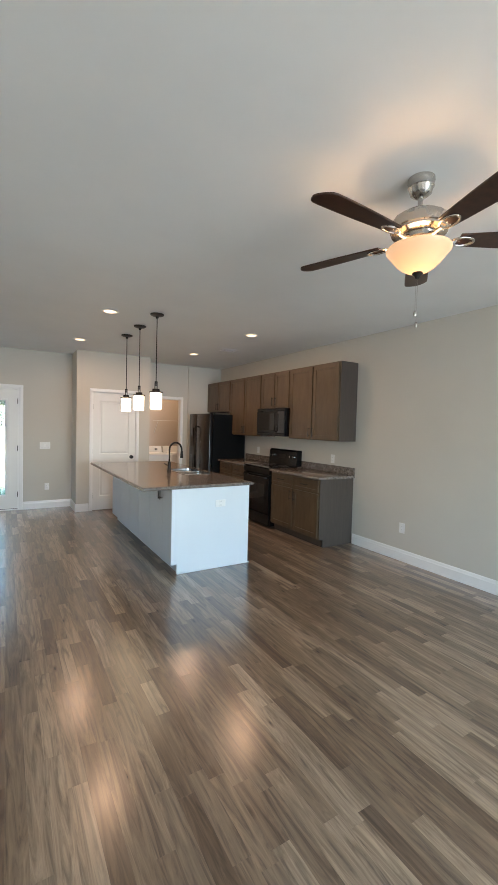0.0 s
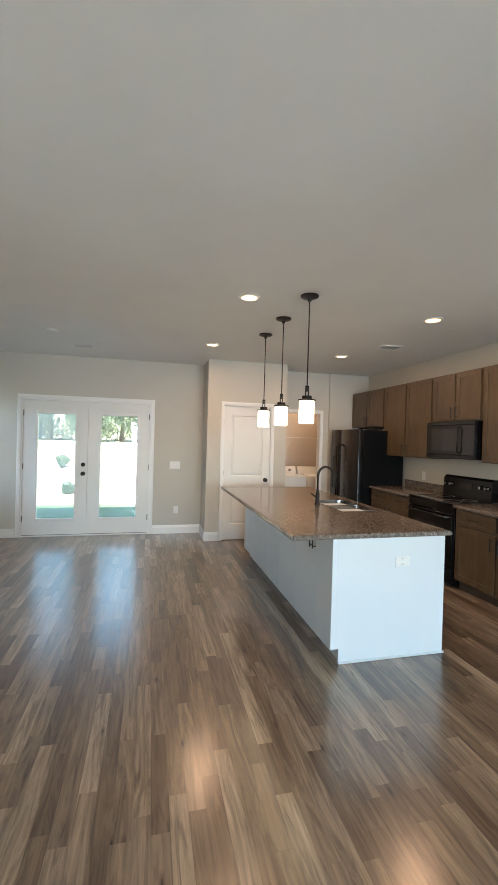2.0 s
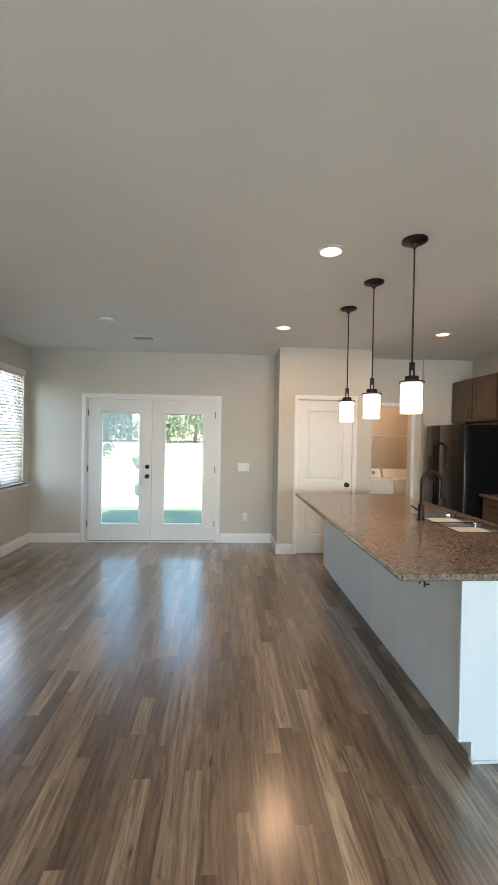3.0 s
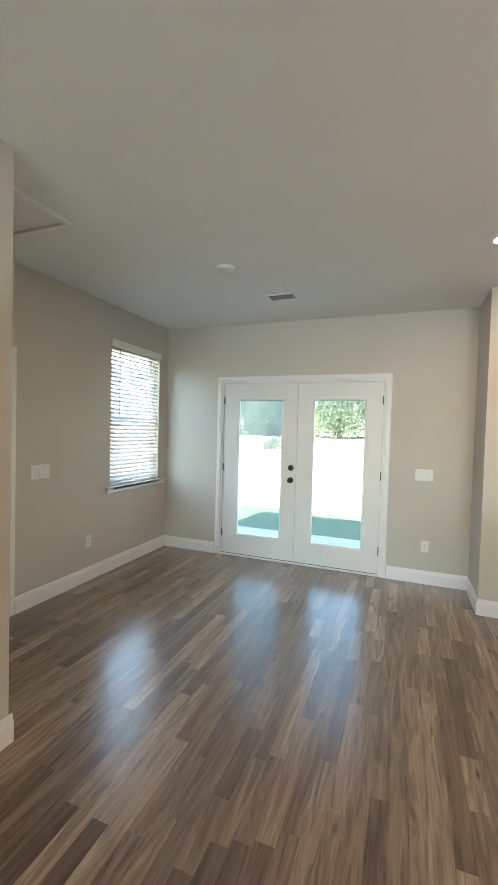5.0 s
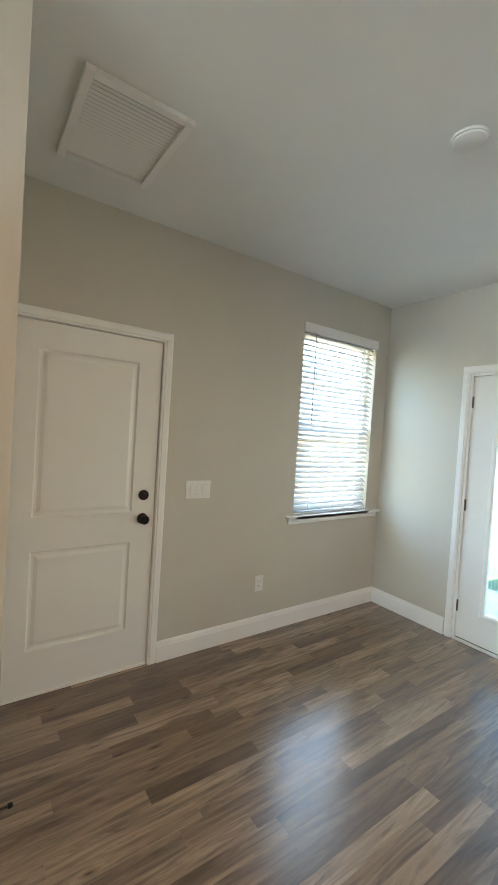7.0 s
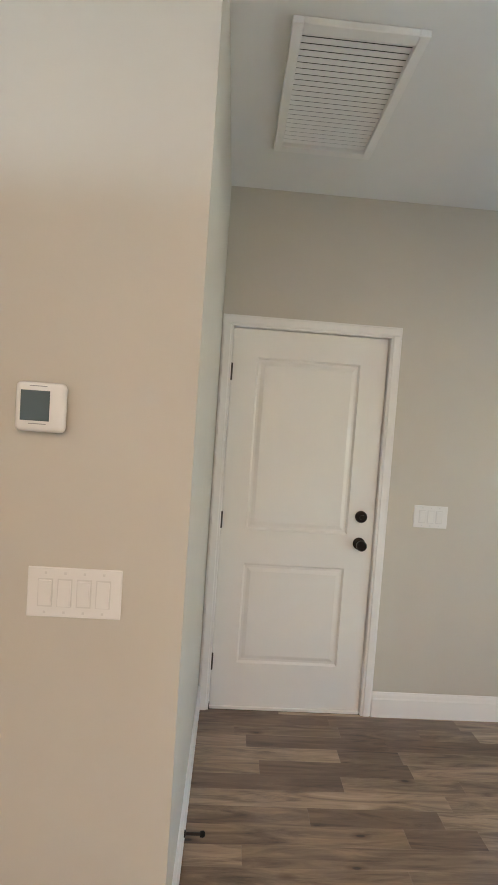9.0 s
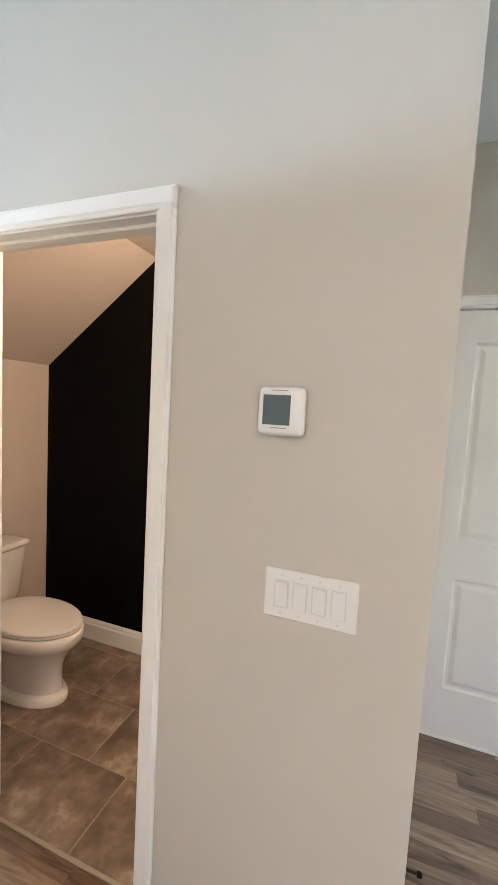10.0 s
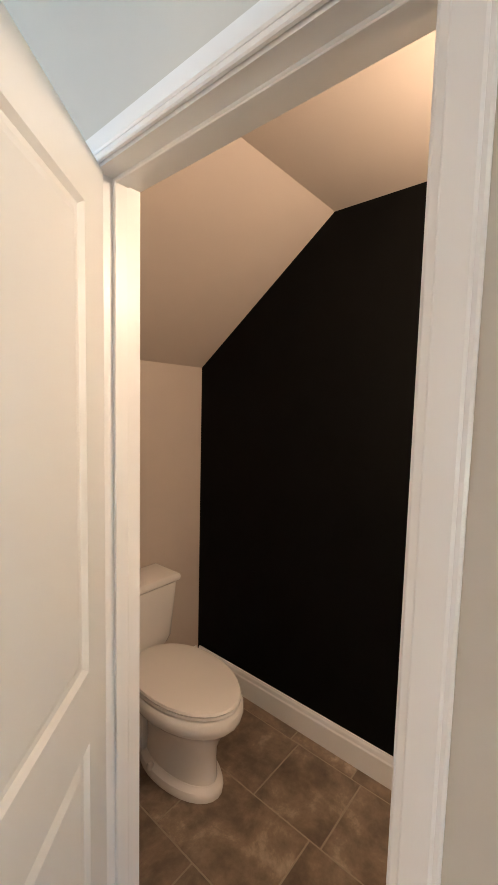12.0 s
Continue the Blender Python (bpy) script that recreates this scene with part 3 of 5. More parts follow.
bl = thing("window_blind", "white faux-wood slatted blind, lowered, slats half open", "blind", (-2.32, 8.34, 0.9))
part("valance", boxes((-2.300, -2.285, 7.888, 8.787, 2.335, 2.412), bev=0.003), M_TRIM, bl, "white valance")
part("headrail", boxes((-2.362, -2.302, 7.91, 8.765, 2.345, 2.395), bev=0.002), M_TRIM, bl)
part("bottom_rail", boxes((-2.358, -2.308, 7.912, 8.763, 0.881, 0.903), bev=0.004), M_BLIND, bl)
nsl = 34
for i in range(nsl):
    z = 0.935 + i * (2.33 - 0.935) / (nsl - 1)
    a = radians(36)
    hx, hz = 0.0245 * math.cos(a), -0.0245 * math.sin(a)
    c, th = -2.333, 0.0013
    part("slat", prism([(c - hx, z - hz), (c, z + 0.0022), (c + hx, z + hz), (c + hx, z + hz + 2 * th), (c, z + 0.0022 + 2 * th), (c - hx, z - hz + 2 * th)], "y", 7.912, 8.763), M_BLIND, bl, smooth=False)
for y in (8.06, 8.34, 8.62):
    part("ladder_cord", boxes((-2.308, -2.3065, y - 0.0015, y + 0.0015, 0.91, 2.35)), M_BLIND, bl)
part("tilt_wand", tube([(-2.292, 8.02, 2.33), (-2.288, 8.022, 1.62)], 0.004, 8), M_GREY, bl, "thin clear tilt wand")

for wx0, wx1 in ((-0.45, 1.05), (1.95, 3.45)):
    s = thing("window_south", "white vinyl window behind the walk", "window", ((wx0 + wx1) / 2, -2.56, 0.7), kind="structure")
    part("window_frame", boxes((wx0, wx0 + 0.05, -2.60, -2.52, 0.7, 2.2), (wx1 - 0.05, wx1, -2.60, -2.52, 0.7, 2.2), (wx0 + 0.05, wx1 - 0.05, -2.60, -2.52, 0.7, 0.75), (wx0 + 0.05, wx1 - 0.05, -2.60, -2.52, 2.15, 2.2)), M_TRIM, s)

# ---- kitchen ----


def pull(parent, at, vertical=True, axis="x", sign=-1, ln=0.10):
    """A bar pull with two posts, standing off a front that faces along the axis."""
    x, y, z = at
    h = ln / 2
    e = (0, 0, 1) if vertical else ((0, 1, 0) if axis == "x" else (1, 0, 0))
    o = Vector((sign, 0, 0)) if axis == "x" else Vector((0, sign, 0))
    p, e = Vector(at), Vector(e)
    bm = tube([p + o * 0.028 - e * (h + 0.015), p + o * 0.028 + e * (h + 0.015)], 0.0055, 8)
    for s in (-1, 1):
        tube([p + e * h * s, p + o * 0.028 + e * h * s], 0.0045, 8, bm)
    return part("handle", bm, M_BRONZE, parent, "dark bronze bar pull")


def front(parent, name, xf, y0, y1, z0, z1, material, sign=-1, fr=0.055, t=0.019):
    """A shaker front facing along x: frame and recessed panel."""
    a, b = sorted((xf, xf - sign * t))
    p0, p1 = sorted((xf - sign * 0.007, xf - sign * t))
    bm = boxes((a, b, y0, y0 + fr, z0, z1), (a, b, y1 - fr, y1, z0, z1), (a, b, y0 + fr, y1 - fr, z0, z0 + fr), (a, b, y0 + fr, y1 - fr, z1 - fr, z1), (p0, p1, y0 + fr, y1 - fr, z0 + fr, z1 - fr), bev=0.0015)
    return part(name, bm, material, parent, smooth=False)


def upper(y0, y1, z0, label, pulls_z=None):
    c = thing("wall_cabinet", label, "cabinet", (3.99, (y0 + y1) / 2, z0), group="upper kitchen cabinets")
    z1, xf = 2.41, 3.83
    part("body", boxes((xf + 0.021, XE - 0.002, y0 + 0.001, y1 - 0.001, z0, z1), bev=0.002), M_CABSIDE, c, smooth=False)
    part("face_frame", boxes((xf + 0.019, xf + 0.0215, y0 + 0.001, y1 - 0.001, z0, z1)), M_CAB, c, smooth=False)
    m = (y0 + y1) / 2
    for a, b, hy in ((y0 + 0.022, m - 0.012, m - 0.040), (m + 0.012, y1 - 0.022, m + 0.040)):
        dd = front(c, "door", xf, a, b, z0 + 0.012, z1 - 0.02, M_CAB)
        pull(dd, (xf, hy, z0 + 0.105))
    return c


upper(4.905, 5.985, 1.37, "brown stained two-door wall cabinet beside the microwave")
upper(5.985, 6.785, 1.835, "short brown stained wall cabinet above the microwave")
upper(6.785, 7.885, 1.37, "brown stained two-door wall cabinet between microwave and refrigerator")
upper(7.885, 8.91, 1.81, "short brown stained wall cabinet above the refrigerator")


def lower(y0, y1, label, end=False):
    c = thing("base_cabinet", label, "cabinet", (3.85, (y0 + y1) / 2, 0), group="lower kitchen cabinets")
    xf = 3.555
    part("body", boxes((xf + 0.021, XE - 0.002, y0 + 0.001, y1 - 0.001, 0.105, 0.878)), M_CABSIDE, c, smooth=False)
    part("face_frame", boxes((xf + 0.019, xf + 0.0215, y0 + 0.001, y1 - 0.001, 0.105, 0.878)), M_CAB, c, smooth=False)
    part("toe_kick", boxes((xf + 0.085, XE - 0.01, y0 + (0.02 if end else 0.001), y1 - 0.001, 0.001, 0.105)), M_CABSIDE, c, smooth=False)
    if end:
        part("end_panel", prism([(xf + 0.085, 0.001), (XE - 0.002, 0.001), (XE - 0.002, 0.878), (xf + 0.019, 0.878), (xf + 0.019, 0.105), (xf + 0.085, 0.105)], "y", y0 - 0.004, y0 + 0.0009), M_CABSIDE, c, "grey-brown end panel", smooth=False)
    m = (y0 + y1) / 2
    for a, b, hy in ((y0 + 0.022, m - 0.012, m - 0.045), (m + 0.012, y1 - 0.022, m + 0.045)):
        dr = front(c, "drawer_front", xf, a, b, 0.715, 0.862, M_CAB, fr=0.03)
        pull(dr, (xf, (a + b) / 2, 0.79), False)
        dd = front(c, "door", xf, a, b, 0.125, 0.690, M_CAB)
        pull(dd, (xf, hy, 0.60))
    return c


RY0, RY1 = 6.02, 6.785
lower(4.925, RY0 - 0.004, "brown stained base cabinet with two drawers and two doors", True)
lower(RY1 + 0.004, 7.73, "brown stained base cabinet between range and refrigerator")


def slab_top(name, x0, x1, y0, y1, label, splash):
    c = thing(name, label, "countertop", ((x0 + x1) / 2, (y0 + y1) / 2, 0.88))
    part("slab", box(x0, x1, y0, y1, 0.880, 0.914, 0.006, seg=2), M_GRANITE, c)
    for s in splash:
        part("backsplash", box(*s, 0.9145, 1.016, 0.003), M_GRANITE, c)


slab_top("countertop", 3.525, XE - 0.002, 4.895, RY0 - 0.003, "speckled brown granite countertop with backsplash", [(XE - 0.022, XE - 0.002, 4.895, RY0 - 0.003)])
slab_top("countertop", 3.525, XE - 0.002, RY1 + 0.003, 7.735, "speckled brown granite countertop beside the range", [(XE - 0.022, XE - 0.002, RY1 + 0.003, 7.735)])

# range
r = thing("range", "black freestanding electric range with rear control panel", "range", (3.83, 6.40, 0))
part("body", boxes((3.56, 4.135, RY0 + 0.002, RY1 - 0.002, 0.03, 0.905), bev=0.004), M_BLACK, r)
part("cooktop", boxes((3.535, 4.06, RY0, RY1, 0.905, 0.922), bev=0.005), M_DARKGLASS, r, "black glass cooktop")
dd = part("oven_door", boxes((3.525, 3.559, RY0 + 0.006, RY1 - 0.006, 0.215, 0.80), bev=0.006), M_BLACK, r)
part("oven_window", boxes((3.5225, 3.526, RY0 + 0.12, RY1 - 0.12, 0.36, 0.66), bev=0.001), M_DARKGLASS, dd, "dark glass")
part("oven_handle", tube([(3.525, RY0 + 0.05, 0.765), (3.485, RY0 + 0.06, 0.765), (3.485, RY1 - 0.06, 0.765), (3.525, RY1 - 0.05, 0.765)], 0.011, 10), M_BLACKSTEEL, dd)
part("control_strip", boxes((3.535, 3.56, RY0 + 0.004, RY1 - 0.004, 0.815, 0.900), bev=0.004), M_BLACK, r)
part("storage_drawer", boxes((3.530, 3.559, RY0 + 0.006, RY1 - 0.006, 0.045, 0.205), bev=0.006), M_BLACK, r)
bg = part("backguard", prism([(4.03, 0.923), (4.135, 0.923), (4.135, 1.175), (4.075, 1.175), (4.045, 1.15)], "y", RY0 + 0.003, RY1 - 0.003), M_BLACK, r, smooth=False)
part("display", boxes((4.0335, 4.042, 6.31, 6.50, 1.03, 1.10)), M_DARKGLASS, bg)
for y in (6.09, 6.17, 6.64, 6.72):
    k = part("knob", lathe([(0, 0), (0.026, 0), (0.024, -0.010), (0.018, -0.020), (0.017, -0.034), (0, -0.035)], (4.038, y, 1.07), 18, "x"), M_STEEL, bg, "steel control knob")
for y, x, rr in ((6.21, 3.68, 0.10), (6.60, 3.68, 0.08), (6.21, 3.92, 0.075), (6.60, 3.92, 0.10)):
    part("burner_ring", lathe([(rr - 0.003, 0.9222), (rr, 0.9226), (rr + 0.003, 0.9222)], (x, y, 0), 28, caps=False), M_GREY, r)

# microwave
m = thing("microwave", "black over-the-range microwave with dark window", "microwave", (3.95, 6.385, 1.39))
mx, my0, my1, mz0, mz1 = 3.755, 5.995, 6.775, 1.395, 1.83
part("body", boxes((mx + 0.03, XE - 0.003, my0, my1, mz0, mz1), bev=0.004), M_BLACK, m)
dd = part("door", boxes((mx, mx + 0.029, my0 + 0.19, my1 - 0.002, mz0 + 0.045, mz1 - 0.045), bev=0.005), M_BLACKSTEEL, m)
part("door_window", boxes((mx - 0.002, mx + 0.001, my0 + 0.25, my1 - 0.07, mz0 + 0.09, mz1 - 0.085)), M_DARKGLASS, dd, "dark glass")
part("handle", tube([(mx, my0 + 0.215, mz0 + 0.07), (mx - 0.032, my0 + 0.215, mz0 + 0.085), (mx - 0.032, my0 + 0.215, mz1 - 0.085), (mx, my0 + 0.215, mz1 - 0.07)], 0.007, 10), M_BLACK, dd)
part("control_panel", boxes((mx + 0.002, mx + 0.029, my0 + 0.002, my0 + 0.186, mz0 + 0.045, mz1 - 0.045), bev=0.004), M_DARKGLASS, m)
part("top_vent", boxes((mx + 0.004, mx + 0.029, my0 + 0.002, my1 - 0.002, mz1 - 0.042, mz1 - 0.002), bev=0.003), M_BLACKSTEEL, m)
part("bottom_strip", boxes((mx + 0.002, mx + 0.029, my0 + 0.002, my1 - 0.002, mz0 + 0.002, mz0 + 0.042), bev=0.003), M_BLACKSTEEL, m)

# refrigerator
f = thing("refrigerator", "black stainless side-by-side refrigerator with dispenser", "refrigerator", (3.75, 8.26, 0))
fy0, fy1, fx = 7.775, 8.72, 3.36
part("cabinet", boxes((fx + 0.075, XE - 0.03, fy0, fy1, 0.02, 1.745), bev=0.004), M_BLACKPLASTIC, f)
ms = 8.36  # between the two doors
for nm, a, b, hy in (("fridge_door", fy0 + 0.003, ms - 0.003, ms - 0.035), ("freezer_door", ms + 0.003, fy1 - 0.003, ms + 0.035)):
    dd = part(nm, box(fx, fx + 0.07, a, b, 0.07, 1.755, 0.012, seg=2), M_BLACKSTEEL, f)
    part("handle", tube([(fx, hy, 0.62), (fx - 0.05, hy, 0.66), (fx - 0.05, hy, 1.48), (fx, hy, 1.52)], 0.010, 10), M_BLACK, dd)
    if nm == "freezer_door":
        part("dispenser", boxes((fx - 0.003, fx + 0.001, 8.44, 8.64, 0.95, 1.32), bev=0.001), M_BLACK, dd, "black ice and water dispenser")
part("kick_grille", boxes((fx + 0.03, fx + 0.074, fy0 + 0.01, fy1 - 0.01, 0.012, 0.065)), M_BLACKPLASTIC, f)
part("hinge_cover", boxes((fx + 0.02, fx + 0.12, fy0 + 0.01, fy0 + 0.06, 1.756, 1.772), bev=0.004), M_BLACKPLASTIC, f)

# ---- island ----
IX0, IX1, IY0, IY1 = 1.600, 2.497, 4.885, 7.575
isl = thing("kitchen_island", "white painted island cabinet with panelled back and bar overhang", "island", ((IX0 + IX1) / 2, 6.2, 0))
part("carcass", boxes((IX0 + 0.02, IX1 - 0.002, IY0 + 0.021, IY1, 0.105, 0.878)), M_ISLAND, isl, smooth=False)
part("toe_kick", boxes((IX0 + 0.075, IX1 - 0.07, IY0 + 0.022, IY1 - 0.02, 0.001, 0.105)), M_ISLAND, isl, smooth=False)
part("end_panel", prism([(IX0 + 0.053, 0.001), (IX1, 0.001), (IX1, 0.878), (IX0, 0.878), (IX0, 0.105), (IX0 + 0.053, 0.105)], "y", IY0, IY0 + 0.020), M_ISLAND, isl, "flat white end panel", smooth=False)
part("corner_strip", boxes((IX0 - 0.012, IX0 + 0.018, IY0 - 0.004, IY0 + 0.018, 0.105, 0.877), bev=0.002), M_ISLAND, isl, smooth=False)
part("shoe_mould", boxes((IX0 + 0.053, IX1 + 0.012, IY0 - 0.010, IY0 - 0.0005, 0.001, 0.016), bev=0.003), M_ISLAND, isl)
edges = [IY0 + 0.02, 5.19, 5.59, 5.65, 6.05, 6.11, 6.51, 6.57, 6.97, 7.03, 7.30, IY1]
for a, b in zip(edges, edges[1:]):
    if b - a < 0.1:
        part("stile", boxes((IX0 + 0.002, IX0 + 0.019, a + 0.0015, b - 0.0015, 0.105, 0.877)), M_ISLAND, isl, smooth=False)
        continue
    p = part("back_panel", boxes((IX0, IX0 + 0.019, a + 0.0015, b - 0.0015, 0.107, 0.876), bev=0.0015), M_ISLAND, isl, smooth=False)
for y in (5.205, 5.26, 6.08, 7.0):
    pull(isl, (IX0, y, 0.790), True, ln=0.096)

top = thing("island_countertop", "speckled brown granite island top with polished edge", "countertop", (1.9, 6.2, 0.88))
TX0, TX1, TY0, TY1 = 1.288, 2.525, 4.868, 7.615
SX0, SX1, SY0, SY1 = 2.065, 2.425, 5.70, 6.40
bm = boxes((TX0, SX0, TY0, TY1, 0.880, 0.914), (SX1, TX1, TY0, TY1, 0.880, 0.914), (SX0, SX1, TY0, SY0, 0.880, 0.914), (SX0, SX1, SY1, TY1, 0.880, 0.914))
bmesh.ops.remove_doubles(bm, verts=bm.verts, dist=1e-5)
part("slab", bm, M_GRANITE, top, smooth=False)
bm = bmesh.new()
tube([(TX0, TY0, 0.897), (TX1, TY0, 0.897), (TX1, TY1, 0.897), (TX0, TY1, 0.897), (TX0, TY0, 0.897)], 0.0168, 10, bm)
part("edge_profile", bm, M_GRANITE, top, "rounded polished granite edge")

s = thing("sink", "stainless steel double-bowl undermount sink", "sink", (2.245, 6.05, 0.72))
for a, b in ((SY0 + 0.004, 6.035), (6.065, SY1 - 0.004)):
    bm = bmesh.new()
    x0, x1 = SX0 + 0.004, SX1 - 0.004
    rings = []
    for inset, z in ((0, 0.912), (0.004, 0.86), (0.015, 0.76), (0.045, 0.735), (0.12, 0.732)):
        ring = []
        for cx, cy, a0 in ((x1, b, 0), (x0, b, 90), (x0, a, 180), (x1, a, 270)):
            rr = 0.05
            ox, oy = (cx - math.copysign(rr + inset * 0.7, cx - (x0 + x1) / 2)), (cy - math.copysign(rr + inset * 0.7, cy - (a + b) / 2))
            for k in range(5):
                t = radians(a0 + k * 22.5)
                ring.append(bm.verts.new((ox + (rr - inset * 0.3) * math.cos(t), oy + (rr - inset * 0.3) * math.sin(t), z)))
        rings.append(ring)
    for p, q in zip(rings, rings[1:]):
        n = len(p)
        for i in range(n):
            bm.faces.new((p[i], p[(i + 1) % n], q[(i + 1) % n], q[i]))
    bm.faces.new(rings[-1])
    bowl = part("bowl", bm, M_STEEL, s)
    part("drain", lathe([(0.042, 0.733), (0.040, 0.736), (0.02, 0.734), (0.0, 0.733)], ((x0 + x1) / 2, (a + b) / 2, 0), 20), M_STEEL, bowl)
part("divider", boxes((SX0 + 0.002, SX1 - 0.002, 6.030, 6.070, 0.88, 0.911), bev=0.006), M_STEEL, s)
part("rim", boxes((SX0 - 0.012, SX1 + 0.012, SY0 - 0.012, SY0 + 0.005, 0.9142, 0.9165), (SX0 - 0.012, SX1 + 0.012, SY1 - 0.005, SY1 + 0.012, 0.9142, 0.9165), (SX0 - 0.012, SX0 + 0.005, SY0 + 0.005, SY1 - 0.005, 0.9142, 0.9165), (SX1 - 0.005, SX1 + 0.012, SY0 + 0.005, SY1 - 0.005, 0.9142, 0.9165)), M_STEEL, s)

fc = thing("faucet", "dark bronze gooseneck pull-down kitchen faucet", "faucet", (2.005, 6.13, 0.914))
bx, by = 2.005, 6.13
part("base", lathe([(0, 0.914), (0.030, 0.914), (0.030, 0.922), (0.024, 0.93), (0.021, 0.96), (0.021, 1.03), (0.014, 1.045), (0, 1.046)], (bx, by, 0), 20), M_BRONZE, fc)
arc = [(bx, by, 1.04), (bx, by, 1.20)] + [(bx + 0.085 - 0.085 * math.cos(radians(k)), by, 1.20 + 0.095 * math.sin(radians(k))) for k in range(15, 181, 15)] + [(bx + 0.172, by, 1.175)]
part("gooseneck", tube(arc, 0.0125, 12), M_BRONZE, fc)
part("spray_head", lathe([(0, 1.185), (0.016, 1.18), (0.019, 1.14), (0.021, 1.095), (0.018, 1.088), (0, 1.087)], (bx + 0.172, by, 0), 16), M_BRONZE, fc)
part("lever", tube([(bx, by + 0.018, 0.985), (bx - 0.01, by + 0.045, 0.99), (bx - 0.03, by + 0.10, 1.01)], [0.011, 0.008, 0.006], 10), M_BRONZE, fc)

# ---- lamps ----


def pendant():
    p = thing("pendant_lamp", "bronze stem pendant lamp with lit white glass cylinder", "pendant lamp", (0, 0, 0), group="pendants over the island")
    part("canopy", lathe([(0, 2.749), (0.075, 2.749), (0.075, 2.738), (0.055, 2.728), (0.020, 2.722), (0.012, 2.70), (0, 2.70)], seg=28), M_BRONZE, p)
    part("stem", tube([(0, 0, 2.71), (0, 0, 1.96)], 0.0055, 10), M_BRONZE, p)
    part("socket_bars", boxes((-0.016, -0.008, -0.008, 0.008, 1.905, 2.0), (0.008, 0.016, -0.008, 0.008, 1.905, 2.0), (-0.016, 0.016, -0.008, 0.008, 1.995, 2.01), bev=0.002), M_BRONZE, p)
    part("cap", lathe([(0, 1.925), (0.040, 1.925), (0.042, 1.900), (0.074, 1.894), (0.076, 1.885), (0.060, 1.880), (0, 1.880)], seg=28), M_BRONZE, p)
    part("shade", lathe([(0.058, 1.883), (0.062, 1.875), (0.062, 1.705), (0.058, 1.700), (0.0, 1.700)], seg=28), M_SHADE, p, "lit frosted white glass")
    return p


pd = pendant()
pd.location = (1.585, 5.44, 0)
for y in (6.10, 6.735):
    copy_thing(pd, Matrix.Translation((1.582, y, 0)))


def can():
    c = thing("recessed_light", "round white recessed ceiling light, lit warm", "ceiling light", (0, 0, 2.75), group="recessed lights")
    part("trim_ring", lathe([(0.068, 2.749), (0.092, 2.749), (0.092, 2.745), (0.072, 2.741), (0.068, 2.742)], seg=32, caps=False), M_TRIM, c)
    part("diffuser", lathe([(0.069, 2.7475), (0.069, 2.744), (0, 2.7435)], seg=32), M_LED, c, "lit warm diffuser")
    return c


c0 = can()
c0.location = (*CANS[0], 2.75)
for c in CANS[1:]:
    copy_thing(c0, Matrix.Translation((*c, 2.75)))

# ceiling fan
FX, FY = 1.87, 2.32
fan = thing("ceiling_fan", "brushed nickel ceiling fan, dark walnut blades, lit amber bowl", "ceiling fan", (FX, FY, 2.75))
at = (FX, FY, 0)
part("canopy", lathe([(0, 2.749), (0.062, 2.749), (0.063, 2.735), (0.060, 2.728), (0.060, 2.708), (0.055, 2.703), (0.050, 2.680), (0.030, 2.664), (0.018, 2.660), (0, 2.660)], at, 32), M_NICKEL, fan)
part("downrod", tube([(FX, FY, 2.67), (FX, FY, 2.575)], 0.0125, 12), M_NICKEL, fan)
part("rod_collar", lathe([(0, 2.612), (0.020, 2.612), (0.026, 2.604), (0.028, 2.580), (0, 2.580)], at, 24), M_BRONZE, fan, "dark collar under the downrod")
part("motor_housing", lathe([(0, 2.590), (0.050, 2.588), (0.095, 2.578), (0.122, 2.560), (0.134, 2.535), (0.134, 2.505), (0.128, 2.500), (0.128, 2.490), (0.105, 2.482), (0.075, 2.478), (0, 2.478)], at, 40), M_NICKEL, fan)
part("flywheel", lathe([(0, 2.477), (0.085, 2.477), (0.085, 2.455), (0.060, 2.450), (0, 2.450)], at, 32), M_NICKEL, fan)
part("light_fitter", lathe([(0, 2.449), (0.056, 2.449), (0.058, 2.432), (0.070, 2.424), (0.070, 2.418), (0, 2.418)], at, 32), M_NICKEL, fan)
part("glass_bowl", lathe([(0.146, 2.421), (0.151, 2.414), (0.148, 2.405), (0.132, 2.386), (0.105, 2.352), (0.080, 2.328), (0.050, 2.310), (0.022, 2.303), (0.0, 2.302)], at, 40, caps=False), M_BOWL, fan, "lit amber frosted glass bowl")
part("finial", lathe([(0, 2.307), (0.024, 2.305), (0.026, 2.298), (0.014, 2.288), (0.008, 2.276), (0, 2.274)], at, 20), M_BRONZE, fan)
